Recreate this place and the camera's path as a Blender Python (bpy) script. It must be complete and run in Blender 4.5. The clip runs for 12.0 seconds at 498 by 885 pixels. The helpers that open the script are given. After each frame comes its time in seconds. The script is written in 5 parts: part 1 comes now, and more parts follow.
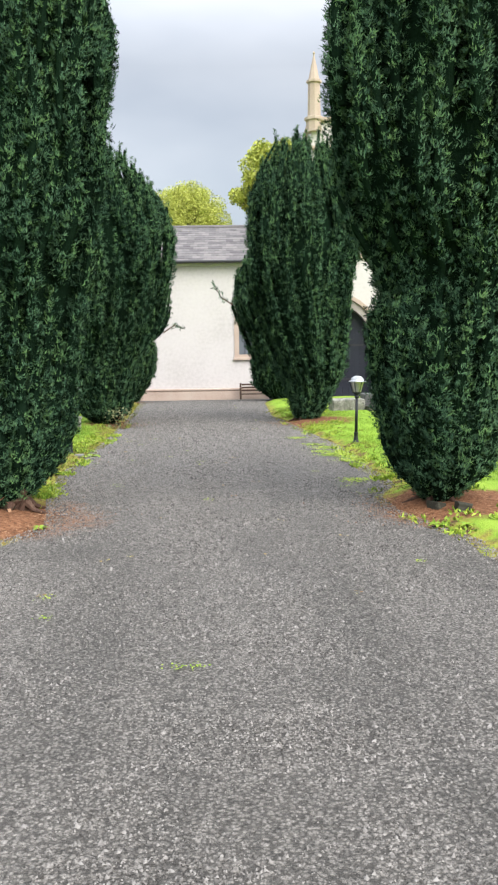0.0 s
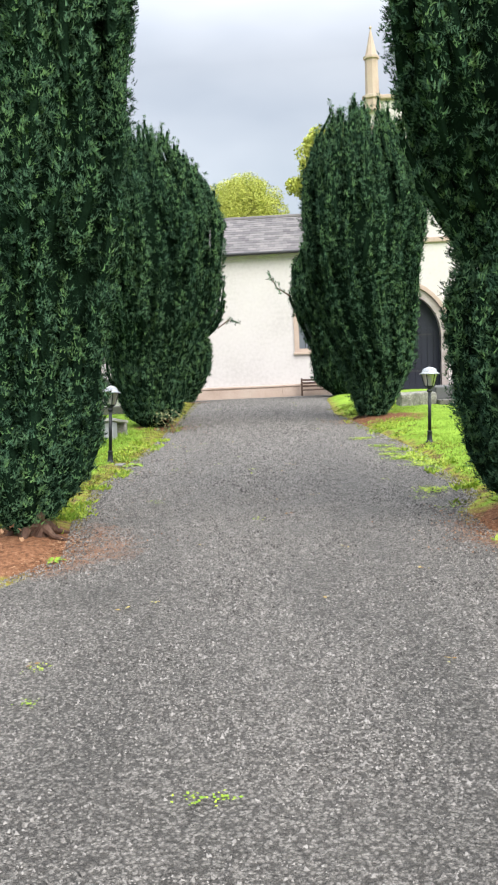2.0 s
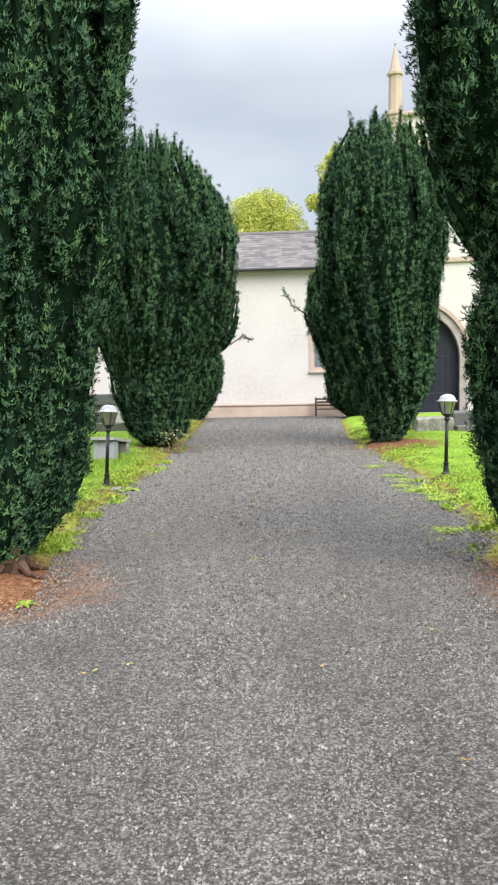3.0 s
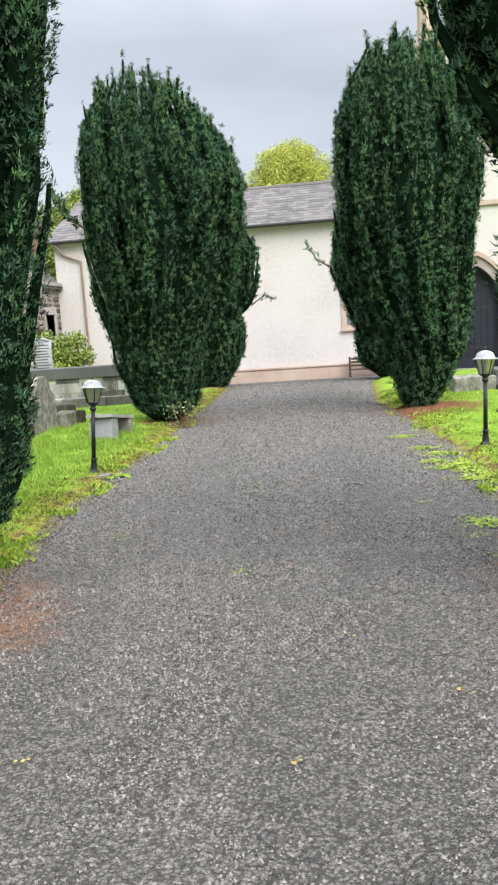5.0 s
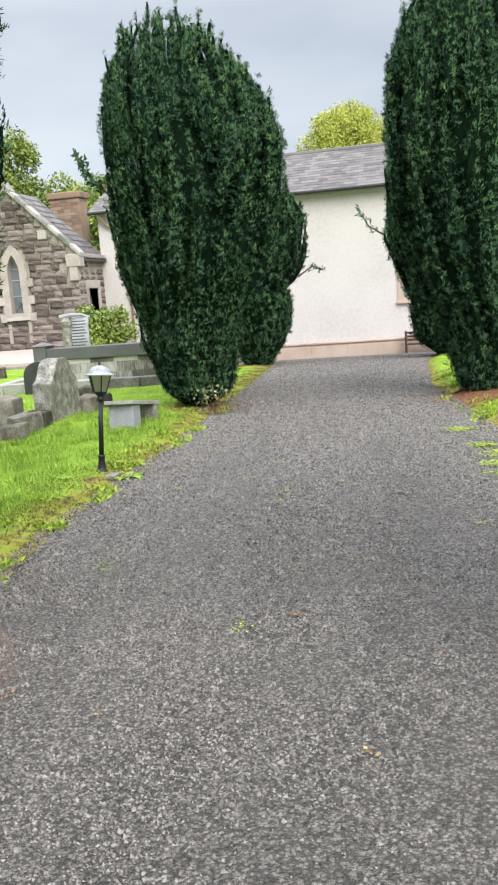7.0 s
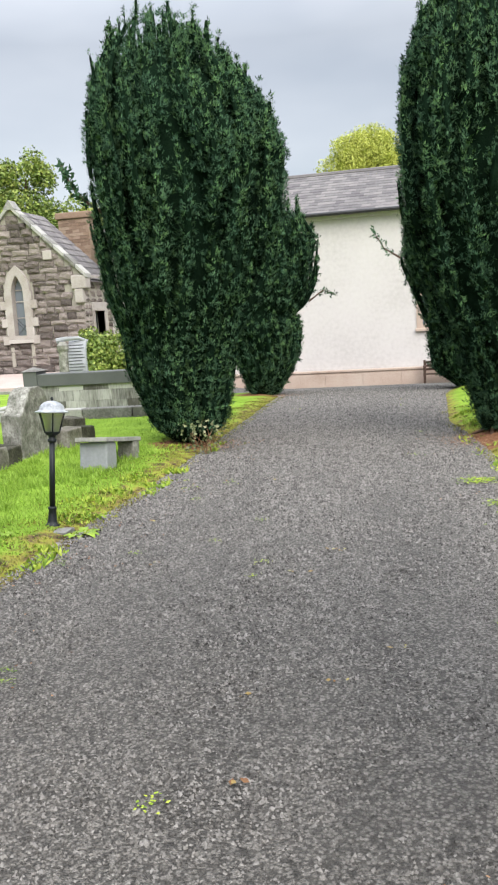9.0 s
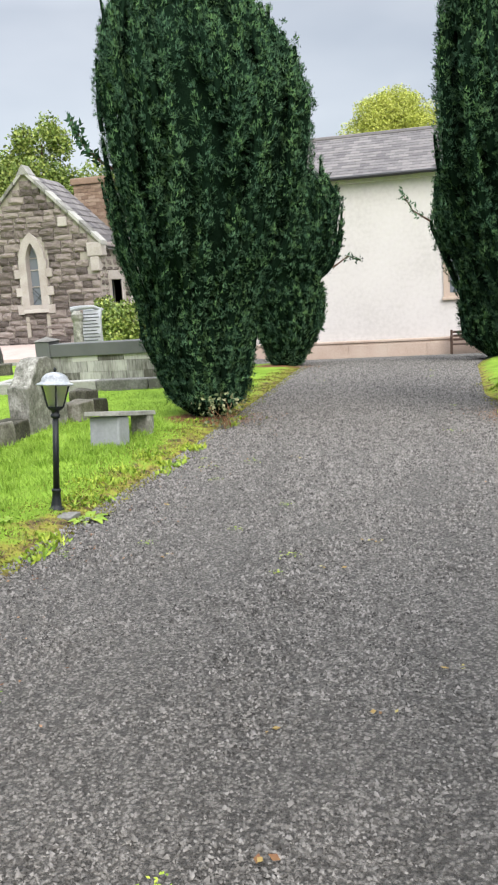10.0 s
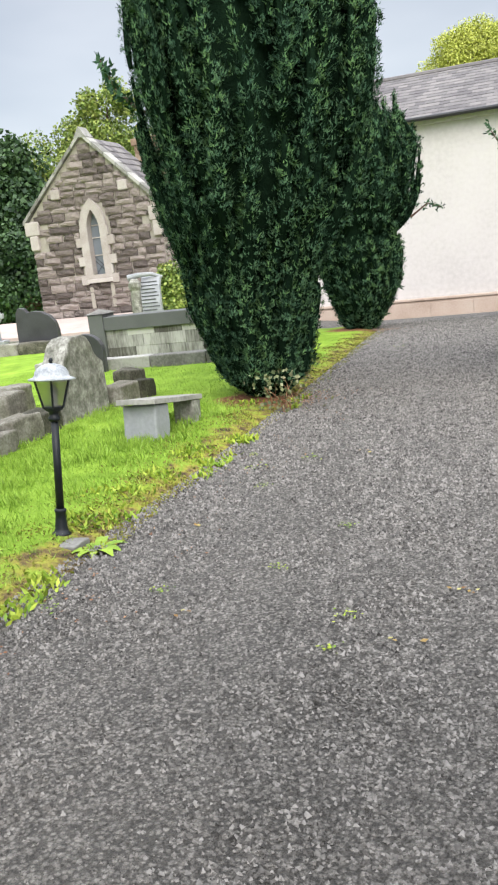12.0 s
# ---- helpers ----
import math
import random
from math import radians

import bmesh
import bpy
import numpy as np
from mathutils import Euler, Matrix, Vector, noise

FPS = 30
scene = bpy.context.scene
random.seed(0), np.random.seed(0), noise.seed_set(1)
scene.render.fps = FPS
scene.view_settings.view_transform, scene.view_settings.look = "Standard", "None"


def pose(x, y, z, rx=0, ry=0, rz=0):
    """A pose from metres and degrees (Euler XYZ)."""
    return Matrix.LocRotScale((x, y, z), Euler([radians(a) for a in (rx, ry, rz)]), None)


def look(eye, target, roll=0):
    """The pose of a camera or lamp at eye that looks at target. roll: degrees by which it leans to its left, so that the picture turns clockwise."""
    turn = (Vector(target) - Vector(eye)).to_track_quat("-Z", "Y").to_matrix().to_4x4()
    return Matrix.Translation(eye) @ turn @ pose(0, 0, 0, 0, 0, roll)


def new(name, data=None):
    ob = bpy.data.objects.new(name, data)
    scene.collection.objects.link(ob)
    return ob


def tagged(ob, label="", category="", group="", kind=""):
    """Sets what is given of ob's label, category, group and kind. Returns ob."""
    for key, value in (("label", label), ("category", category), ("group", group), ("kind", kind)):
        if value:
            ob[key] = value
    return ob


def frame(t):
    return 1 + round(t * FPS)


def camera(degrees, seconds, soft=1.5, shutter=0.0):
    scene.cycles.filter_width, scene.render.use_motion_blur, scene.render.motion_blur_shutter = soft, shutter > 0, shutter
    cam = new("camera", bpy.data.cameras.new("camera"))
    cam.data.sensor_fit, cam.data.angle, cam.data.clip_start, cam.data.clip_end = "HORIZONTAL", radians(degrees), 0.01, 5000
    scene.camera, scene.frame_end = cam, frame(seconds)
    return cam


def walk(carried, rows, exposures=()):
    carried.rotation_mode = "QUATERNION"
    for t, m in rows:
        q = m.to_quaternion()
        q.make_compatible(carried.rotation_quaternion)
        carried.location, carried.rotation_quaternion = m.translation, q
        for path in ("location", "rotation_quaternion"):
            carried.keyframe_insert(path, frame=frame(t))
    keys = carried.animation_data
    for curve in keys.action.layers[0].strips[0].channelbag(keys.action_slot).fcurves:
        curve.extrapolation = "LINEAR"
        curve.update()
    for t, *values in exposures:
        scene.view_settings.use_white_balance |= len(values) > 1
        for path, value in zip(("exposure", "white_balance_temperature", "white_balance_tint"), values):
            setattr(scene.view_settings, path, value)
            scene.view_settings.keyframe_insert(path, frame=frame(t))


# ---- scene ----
cam = camera(33.4, 12.0, soft=2.2)
PATH = [
    (0, (0.076, 0.114, 1.559), (0.104, 2.099, 1.318), -0.8),
    (0.5, (0.154, 0.375, 1.579), (0.144, 2.363, 1.362), -2.5),
    (1, (0.09, 0.757, 1.584), (0.073, 2.746, 1.38), 0.5),
    (1.5, (0.208, 1.089, 1.541), (0.183, 3.077, 1.323), -2.8),
    (2, (0.175, 1.399, 1.506), (0.046, 3.38, 1.26), -2.8),
    (2.5, (0.128, 1.736, 1.534), (-0.023, 3.715, 1.289), -0.3),
    (3, (0.261, 2.018, 1.57), (0.097, 4.0, 1.36), -1.3),
    (3.2, (0.28, 2.138, 1.553), (0.078, 4.116, 1.338), -2.6),
    (4.8, (0.59, 3.219, 1.554), (0.34, 5.182, 1.269), -4.1),
    (5, (0.556, 3.397, 1.538), (0.283, 5.357, 1.242), -3.9),
    (5.5, (0.615, 3.755, 1.54), (0.322, 5.706, 1.207), -2.1),
    (6, (0.756, 4.032, 1.573), (0.395, 5.964, 1.2), -4.5),
    (6.5, (0.692, 4.392, 1.547), (0.267, 6.31, 1.173), -5.8),
    (6.7, (0.662, 4.486, 1.561), (0.252, 6.409, 1.196), -5.0),
    (8.3, (0.652, 5.45, 1.539), (0.207, 7.37, 1.204), -2.3),
    (8.5, (0.7, 5.594, 1.514), (0.289, 7.525, 1.195), -2.3),
    (9, (0.733, 5.903, 1.544), (0.276, 7.828, 1.251), -3.5),
    (9.5, (0.582, 6.222, 1.505), (0.088, 8.134, 1.184), -3.1),
    (10, (0.555, 6.516, 1.485), (0.052, 8.418, 1.127), -3.6),
    (10.5, (0.579, 6.815, 1.512), (-0.002, 8.686, 1.112), -4.8),
    (11, (0.365, 7.191, 1.49), (-0.384, 9.005, 1.101), -5.5),
    (11.5, (0.359, 7.57, 1.446), (-0.33, 9.395, 1.005), -5.1),
    (12, (0.411, 7.868, 1.462), (-0.2855, 9.69, 1.030), -6.5),
]
walk(cam, [(t, look(eye, target, roll)) for t, eye, target, roll in PATH], [(0, 1.14), (0.5, 1.21), (2, 1.21), (3.2, 1.18), (5, 1.11), (6.5, 1.13), (8.5, 1.04), (9.5, 1.06), (11, 1.07), (12, 1.13)])


# ---- world and sun: a bright overcast sky ----
SUN_EL, SUN_AZ = radians(40), radians(145)
world = bpy.data.worlds.new("overcast")
scene.world = world
world.use_nodes = True
wn, wl = world.node_tree.nodes, world.node_tree.links
wn.clear()
w_out = wn.new("ShaderNodeOutputWorld")
w_add = wn.new("ShaderNodeAddShader")
w_sky = wn.new("ShaderNodeTexSky")
w_sky.sky_type, w_sky.sun_disc = "NISHITA", False
w_sky.sun_elevation, w_sky.sun_rotation = SUN_EL, SUN_AZ
w_bg1 = wn.new("ShaderNodeBackground")
w_bg1.inputs[1].default_value = 0.02
w_bg2 = wn.new("ShaderNodeBackground")
w_co = wn.new("ShaderNodeTexCoord")
w_map = wn.new("ShaderNodeMapping")
w_map.inputs["Scale"].default_value = (1.0, 1.0, 2.6)
w_map.inputs["Location"].default_value = (0.35, 0.1, 0.25)
w_noise = wn.new("ShaderNodeTexNoise")
w_noise.inputs["Scale"].default_value, w_noise.inputs["Detail"].default_value = 2.3, 4.0
w_noise.inputs["Roughness"].default_value = 0.45
w_ramp = wn.new("ShaderNodeValToRGB")
w_ramp.color_ramp.elements[0].position, w_ramp.color_ramp.elements[1].position = 0.34, 0.66
w_ramp.color_ramp.elements[0].color = (0.47, 0.50, 0.55, 1)
w_ramp.color_ramp.elements[1].color = (0.78, 0.79, 0.815, 1)
w_sep = wn.new("ShaderNodeSeparateXYZ")
w_rise = wn.new("ShaderNodeMapRange")
w_rise.inputs["From Min"].default_value, w_rise.inputs["From Max"].default_value = 0.3, 0.95
w_rise.inputs["To Min"].default_value, w_rise.inputs["To Max"].default_value = 0.37, 2.6
wl.new(w_co.outputs["Generated"], w_map.inputs[0])
wl.new(w_map.outputs[0], w_noise.inputs["Vector"])
wl.new(w_noise.outputs[0], w_ramp.inputs[0])
wl.new(w_co.outputs["Generated"], w_sep.inputs[0])
wl.new(w_sep.outputs["Z"], w_rise.inputs["Value"])
wl.new(w_ramp.outputs[0], w_bg2.inputs[0])
wl.new(w_rise.outputs[0], w_bg2.inputs[1])
wl.new(w_sky.outputs[0], w_bg1.inputs[0])
wl.new(w_bg1.outputs[0], w_add.inputs[0])
wl.new(w_bg2.outputs[0], w_add.inputs[1])
wl.new(w_add.outputs[0], w_out.inputs[0])
sun = new("sun", bpy.data.lights.new("sun", "SUN"))
sun.data.energy, sun.data.angle, sun.data.color = 1.9, radians(45), (1.0, 0.96, 0.90)
sun.matrix_world = look((math.sin(SUN_AZ) * 40, math.cos(SUN_AZ) * 40, 40 * math.tan(SUN_EL)), (0, 0, 0))


# ---- materials ----
def material(name, colors, scale=6.0, fine=60.0, rough=0.8, bump=0.3, depth=0.01, metal=0.0, island=False, spec=0.3, stretch=(1, 1, 1), detail=5.0):
    """A surface whose colour wanders between the given ones at two scales, with fine relief."""
    m = bpy.data.materials.new(name)
    m.use_nodes = True
    n, l = m.node_tree.nodes, m.node_tree.links
    b = n["Principled BSDF"]
    co = n.new("ShaderNodeTexCoord")
    mp = n.new("ShaderNodeMapping")
    mp.inputs["Scale"].default_value = stretch
    l.new(co.outputs["Object"], mp.inputs[0])
    big, small = n.new("ShaderNodeTexNoise"), n.new("ShaderNodeTexNoise")
    big.inputs["Scale"].default_value, small.inputs["Scale"].default_value = scale, fine
    big.inputs["Detail"].default_value, small.inputs["Detail"].default_value = detail, 3.0
    l.new(mp.outputs[0], big.inputs["Vector"])
    l.new(mp.outputs[0], small.inputs["Vector"])
    mix = n.new("ShaderNodeMath")
    mix.operation = "MULTIPLY_ADD"
    mix.inputs[1].default_value = 0.6
    half = n.new("ShaderNodeMath")
    half.operation = "MULTIPLY"
    half.inputs[1].default_value = 0.4
    l.new(small.outputs[0], half.inputs[0])
    l.new(big.outputs[0], mix.inputs[0])
    l.new(half.outputs[0], mix.inputs[2])
    fac = mix
    if island:
        rnd = n.new("ShaderNodeObjectInfo") if island == "object" else n.new("ShaderNodeNewGeometry")
        add = n.new("ShaderNodeMath")
        add.operation = "MULTIPLY_ADD"
        add.inputs[1].default_value = 0.45
        sub = n.new("ShaderNodeMath")
        sub.operation = "SUBTRACT"
        sub.inputs[1].default_value = 0.22
        l.new(rnd.outputs["Random" if island == "object" else "Random Per Island"], add.inputs[0])
        l.new(mix.outputs[0], sub.inputs[0])
        l.new(sub.outputs[0], add.inputs[2])
        fac = add
    ramp = n.new("ShaderNodeValToRGB")
    els = ramp.color_ramp.elements
    while len(els) < len(colors):
        els.new(0.5)
    for i, c in enumerate(colors):
        els[i].position = 0.28 + 0.44 * i / max(1, len(colors) - 1)
        els[i].color = (*c, 1)
    l.new(fac.outputs[0], ramp.inputs[0])
    l.new(ramp.outputs[0], b.inputs["Base Color"])
    b.inputs["Roughness"].default_value, b.inputs["Metallic"].default_value = rough, metal
    b.inputs["Specular IOR Level"].default_value = spec
    if bump:
        bp = n.new("ShaderNodeBump")
        bp.inputs["Strength"].default_value, bp.inputs["Distance"].default_value = bump, depth
        l.new(mix.outputs[0], bp.inputs["Height"])
        l.new(bp.outputs[0], b.inputs["Normal"])
    return m


YEW = material("yew_needles", [(0.014, 0.036, 0.021), (0.030, 0.070, 0.040), (0.051, 0.108, 0.058), (0.080, 0.150, 0.074)], 1.4, 9, 0.75, 0, island=True, spec=0.08, stretch=(1, 1, 0.4))
YEW_TIP = material("yew_young_tips", [(0.036, 0.084, 0.038), (0.062, 0.130, 0.052), (0.098, 0.180, 0.064)], 1.4, 9, 0.75, 0, island=True, spec=0.1, stretch=(1, 1, 0.4))
# near-black green: the shade deep inside the crowns, put into the colour
YEW_SHADE = material("yew_inner_shade", [(0.004, 0.010, 0.006), (0.010, 0.022, 0.012)], 14, 60, 1.0, 1.0, 0.03, spec=0.0)
BARK = material("yew_bark", [(0.035, 0.022, 0.017), (0.085, 0.048, 0.034), (0.15, 0.095, 0.068)], 8, 50, 0.9, 0.8, 0.02, stretch=(1, 1, 0.25))
LEAF_LIME = material("lime_leaves", [(0.25, 0.29, 0.045), (0.37, 0.40, 0.075), (0.47, 0.49, 0.11)], 0.6, 4, 0.6, 0, island=True)
LEAF_MID = material("broad_leaves", [(0.075, 0.12, 0.022), (0.16, 0.225, 0.045), (0.29, 0.33, 0.08)], 0.5, 4, 0.6, 0, island=True)
LEAF_DARK = material("dark_leaves", [(0.011, 0.030, 0.011), (0.028, 0.062, 0.02), (0.055, 0.105, 0.034)], 0.5, 4, 0.6, 0, island=True)
RENDER = material("limewashed_render", [(0.43, 0.405, 0.395), (0.52, 0.492, 0.482), (0.56, 0.535, 0.525)], 0.5, 9, 0.9, 0.35, 0.02)
SANDSTONE = material("sandstone", [(0.33, 0.25, 0.20), (0.42, 0.33, 0.275), (0.46, 0.385, 0.33)], 1.5, 25, 0.85, 0.3)
PALE_STONE = material("pale_dressed_stone", [(0.27, 0.235, 0.215), (0.36, 0.325, 0.305), (0.43, 0.395, 0.375)], 3, 30, 0.85, 0.3, island="object")
BLACKSTONE = material("rock_faced_stone", [(0.065, 0.053, 0.049), (0.125, 0.103, 0.095), (0.185, 0.155, 0.143), (0.26, 0.222, 0.205)], 4, 30, 0.9, 0.8, 0.02, island="object")
MORTAR = material("mortar", [(0.24, 0.22, 0.19), (0.36, 0.33, 0.29)], 5, 60, 0.95, 0.4)
SLATE = material("roof_slates", [(0.085, 0.078, 0.082), (0.13, 0.12, 0.122), (0.175, 0.162, 0.16)], 0.9, 12, 0.7, 0.3, island=True)
GRANITE = material("grey_granite", [(0.075, 0.078, 0.078), (0.115, 0.118, 0.118)], 3, 180, 0.6, 0.1)
DARK_GRANITE = material("dark_granite", [(0.03, 0.03, 0.034), (0.06, 0.06, 0.066)], 3, 150, 0.35, 0.05)
GRAVESTONE = material("lichened_gravestone", [(0.05, 0.052, 0.040), (0.125, 0.125, 0.105), (0.20, 0.195, 0.172), (0.33, 0.325, 0.295), (0.44, 0.435, 0.40)], 9, 40, 0.9, 1.0, 0.02, stretch=(1, 1, 0.8), detail=8.0)
MOSSY = material("mossy_old_stone", [(0.035, 0.034, 0.024), (0.085, 0.08, 0.062), (0.15, 0.14, 0.115), (0.25, 0.24, 0.21)], 6, 40, 0.95, 0.9, 0.015, island="object", detail=8.0)
WALLSTONE = material("weathered_stone", [(0.12, 0.115, 0.105), (0.24, 0.235, 0.22), (0.36, 0.35, 0.33)], 3.5, 30, 0.9, 0.5, 0.012, island="object")
WHITE_STONE = material("white_marble", [(0.20, 0.21, 0.22), (0.32, 0.33, 0.345)], 3, 30, 0.6, 0.2)
TOMB_WALL = material("stained_tomb_blocks", [(0.08, 0.075, 0.065), (0.24, 0.235, 0.22), (0.40, 0.39, 0.37), (0.46, 0.45, 0.43)], 4, 30, 0.9, 0.5, 0.012, island="object", stretch=(1, 1, 0.18))
INK = material("letter_lines", [(0.06, 0.063, 0.068), (0.10, 0.104, 0.11)], 5, 40, 0.7, 0)
LAMP_BLACK = material("lamp_black_paint", [(0.005, 0.007, 0.009), (0.012, 0.015, 0.019)], 8, 90, 0.45, 0.15, 0.002, spec=0.35)
LAMP_CAP = material("lamp_weathered_cap", [(0.14, 0.15, 0.17), (0.34, 0.36, 0.39), (0.58, 0.60, 0.63)], 14, 80, 0.4, 0.1, 0.002, spec=0.5)
DOOR_PAINT = material("navy_door_paint", [(0.010, 0.012, 0.020), (0.018, 0.021, 0.032)], 2, 40, 0.5, 0.1)
BENCH_WOOD = material("bench_wood", [(0.035, 0.02, 0.015), (0.085, 0.05, 0.035)], 3, 40, 0.7, 0.2, stretch=(0.2, 1, 1))
IRON = material("dark_iron", [(0.02, 0.02, 0.022), (0.04, 0.04, 0.045)], 5, 60, 0.5, 0.1)
BRICK = material("chimney_brick", [(0.17, 0.115, 0.085), (0.25, 0.17, 0.125), (0.32, 0.24, 0.185)], 3, 30, 0.9, 0.4, island="object")
LEAD_PIPE = material("downpipe", [(0.20, 0.15, 0.11), (0.30, 0.23, 0.17)], 3, 30, 0.6, 0.1)
GRASS = material("grass_blades", [(0.14, 0.235, 0.022), (0.21, 0.34, 0.04), (0.29, 0.43, 0.065)], 0.9, 6, 0.6, 0, island=True)
WEED = material("weed_leaves", [(0.12, 0.22, 0.02), (0.24, 0.35, 0.035), (0.38, 0.45, 0.06)], 3, 20, 0.6, 0, island=True)
MOSSLEAF = material("yellow_moss", [(0.09, 0.075, 0.028), (0.20, 0.19, 0.035), (0.26, 0.31, 0.045)], 3, 20, 0.8, 0, island=True)
FALLEN = material("fallen_leaves", [(0.16, 0.07, 0.03), (0.30, 0.21, 0.07), (0.38, 0.36, 0.14)], 3, 20, 0.6, 0, island=True)
CHIPS = material("stone_chippings", [(0.046, 0.043, 0.040), (0.115, 0.107, 0.099), (0.18, 0.169, 0.157), (0.275, 0.259, 0.241)], 14, 60, 0.8, 0, island=True)
DRY = material("dry_stalks", [(0.12, 0.055, 0.028), (0.24, 0.12, 0.065), (0.36, 0.22, 0.13)], 6, 40, 0.9, 0, island=True)
PATH_PINK = material("pale_path", [(0.36, 0.28, 0.25), (0.48, 0.40, 0.37)], 2, 60, 0.95, 0.3)


def glass_material():
    m = bpy.data.materials.new("window_glass")
    m.use_nodes = True
    b = m.node_tree.nodes["Principled BSDF"]
    b.inputs["Base Color"].default_value = (0.16, 0.18, 0.21, 1)
    b.inputs["Roughness"].default_value = 0.12
    b.inputs["Specular IOR Level"].default_value = 0.6
    return m


def lamp_glass_material():
    m = bpy.data.materials.new("lamp_glass")
    m.use_nodes = True
    b = m.node_tree.nodes["Principled BSDF"]
    b.inputs["Base Color"].default_value = (0.72, 0.70, 0.66, 1)
    b.inputs["Roughness"].default_value = 0.38
    b.inputs["Transmission Weight"].default_value = 1.0
    b.inputs["IOR"].default_value = 1.2
    return m


GLASS, LAMP_GLASS = glass_material(), lamp_glass_material()

# tree feet: x, y and how far the needle litter spreads
LITTER = [(-1.95, 7.45, 0.85), (2.05, 7.65, 0.78), (1.55, 15.75, 0.8), (-2.45, 15.9, 0.5), (-2.9, 23.0, 0.7)]


def ground_material(name, kind):
    """Road: dark bound chippings. Lawn: grass over soil, mossy along the road's edge. Both turn to brown litter round the yews."""
    m = bpy.data.materials.new(name)
    m.use_nodes = True
    n, l = m.node_tree.nodes, m.node_tree.links
    b = n["Principled BSDF"]
    co = n.new("ShaderNodeTexCoord").outputs["Object"]

    def noise_tex(scale, detail=4.0, rough=0.5):
        t = n.new("ShaderNodeTexNoise")
        t.inputs["Scale"].default_value, t.inputs["Detail"].default_value, t.inputs["Roughness"].default_value = scale, detail, rough
        l.new(co, t.inputs["Vector"])
        return t.outputs[0]

    def ramp(src, stops):
        r = n.new("ShaderNodeValToRGB")
        e = r.color_ramp.elements
        while len(e) < len(stops):
            e.new(0.5)
        for i, (p, c) in enumerate(stops):
            e[i].position, e[i].color = p, (*c, 1) if len(c) == 3 else c
        l.new(src, r.inputs[0])
        return r.outputs[0]

    def math_node(op, a, c=0.5, d=None):
        q = n.new("ShaderNodeMath")
        q.operation = op
        for i, v in enumerate((a, c, d)):
            if v is None:
                continue
            if isinstance(v, (int, float)):
                q.inputs[i].default_value = v
            else:
                l.new(v, q.inputs[i])
        return q.outputs[0]

    def mix(f, a, c):
        q = n.new("ShaderNodeMix")
        q.data_type = "RGBA"
        l.new(f, q.inputs["Factor"])
        l.new(a, q.inputs[6])
        l.new(c, q.inputs[7])
        return q.outputs[2]

    wander = noise_tex(2.2, 6.0, 0.65)
    fine = noise_tex(55.0, 3.0)
    if kind == "road":
        v = n.new("ShaderNodeTexVoronoi")
        v.inputs["Scale"].default_value = 135.0
        l.new(co, v.inputs["Vector"])
        v2 = n.new("ShaderNodeTexVoronoi")
        v2.inputs["Scale"].default_value = 62.0
        l.new(co, v2.inputs["Vector"])
        sep = n.new("ShaderNodeSeparateColor")
        l.new(v.outputs["Color"], sep.inputs[0])
        sep2 = n.new("ShaderNodeSeparateColor")
        l.new(v2.outputs["Color"], sep2.inputs[0])
        both = math_node("MULTIPLY_ADD", sep2.outputs[0], 0.4, math_node("MULTIPLY", sep.outputs[0], 0.6))
        chips = ramp(both, [(0.12, (0.104, 0.097, 0.09)), (0.45, (0.165, 0.155, 0.145)), (0.75, (0.20, 0.189, 0.176)), (0.95, (0.24, 0.227, 0.212))])
        # cell borders darkened: binder, and the shade between chips painted in with it
        binder_shade = ramp(v2.outputs["Distance"], [(0.32, (1.0, 1.0, 1.0)), (0.60, (0.36, 0.355, 0.345))])
        dark = n.new("ShaderNodeMix")
        dark.data_type, dark.blend_type = "RGBA", "MULTIPLY"
        dark.inputs["Factor"].default_value = 1.0
        l.new(chips, dark.inputs[6])
        l.new(binder_shade, dark.inputs[7])
        chips = dark.outputs[2]
        run = n.new("ShaderNodeMapping")
        run.inputs["Scale"].default_value = (1.5, 0.3, 1.0)
        l.new(co, run.inputs[0])
        ruts = n.new("ShaderNodeTexNoise")
        ruts.inputs["Scale"].default_value, ruts.inputs["Detail"].default_value, ruts.inputs["Roughness"].default_value = 1.1, 6.0, 0.62
        l.new(run.outputs[0], ruts.inputs["Vector"])
        tone = ramp(ruts.outputs[0], [(0.32, (0.74, 0.735, 0.72)), (0.66, (1.28, 1.27, 1.25))])
        spots = ramp(noise_tex(24.0, 6.0, 0.75), [(0.32, (0.55, 0.545, 0.54)), (0.68, (1.45, 1.44, 1.42))])
        patch = n.new("ShaderNodeMix")
        patch.data_type, patch.blend_type = "RGBA", "MULTIPLY"
        patch.inputs["Factor"].default_value = 1.0
        l.new(chips, patch.inputs[6])
        l.new(spots, patch.inputs[7])
        chips = patch.outputs[2]
        mul = n.new("ShaderNodeMix")
        mul.data_type, mul.blend_type = "RGBA", "MULTIPLY"
        mul.inputs["Factor"].default_value = 1.0
        l.new(chips, mul.inputs[6])
        l.new(tone, mul.inputs[7])
        colour = mul.outputs[2]
        height = math_node("MULTIPLY_ADD", v.outputs["Distance"], -1.2, math_node("MULTIPLY", v2.outputs["Distance"], -0.8))
        strength, dist = 0.9, 0.012
    else:
        grass = ramp(wander, [(0.3, (0.13, 0.215, 0.022)), (0.5, (0.20, 0.325, 0.038)), (0.7, (0.28, 0.40, 0.055))])
        moss = ramp(noise_tex(7.0, 5.0, 0.6), [(0.32, (0.055, 0.042, 0.026)), (0.43, (0.15, 0.11, 0.05)), (0.53, (0.27, 0.26, 0.05)), (0.66, (0.21, 0.31, 0.04))])
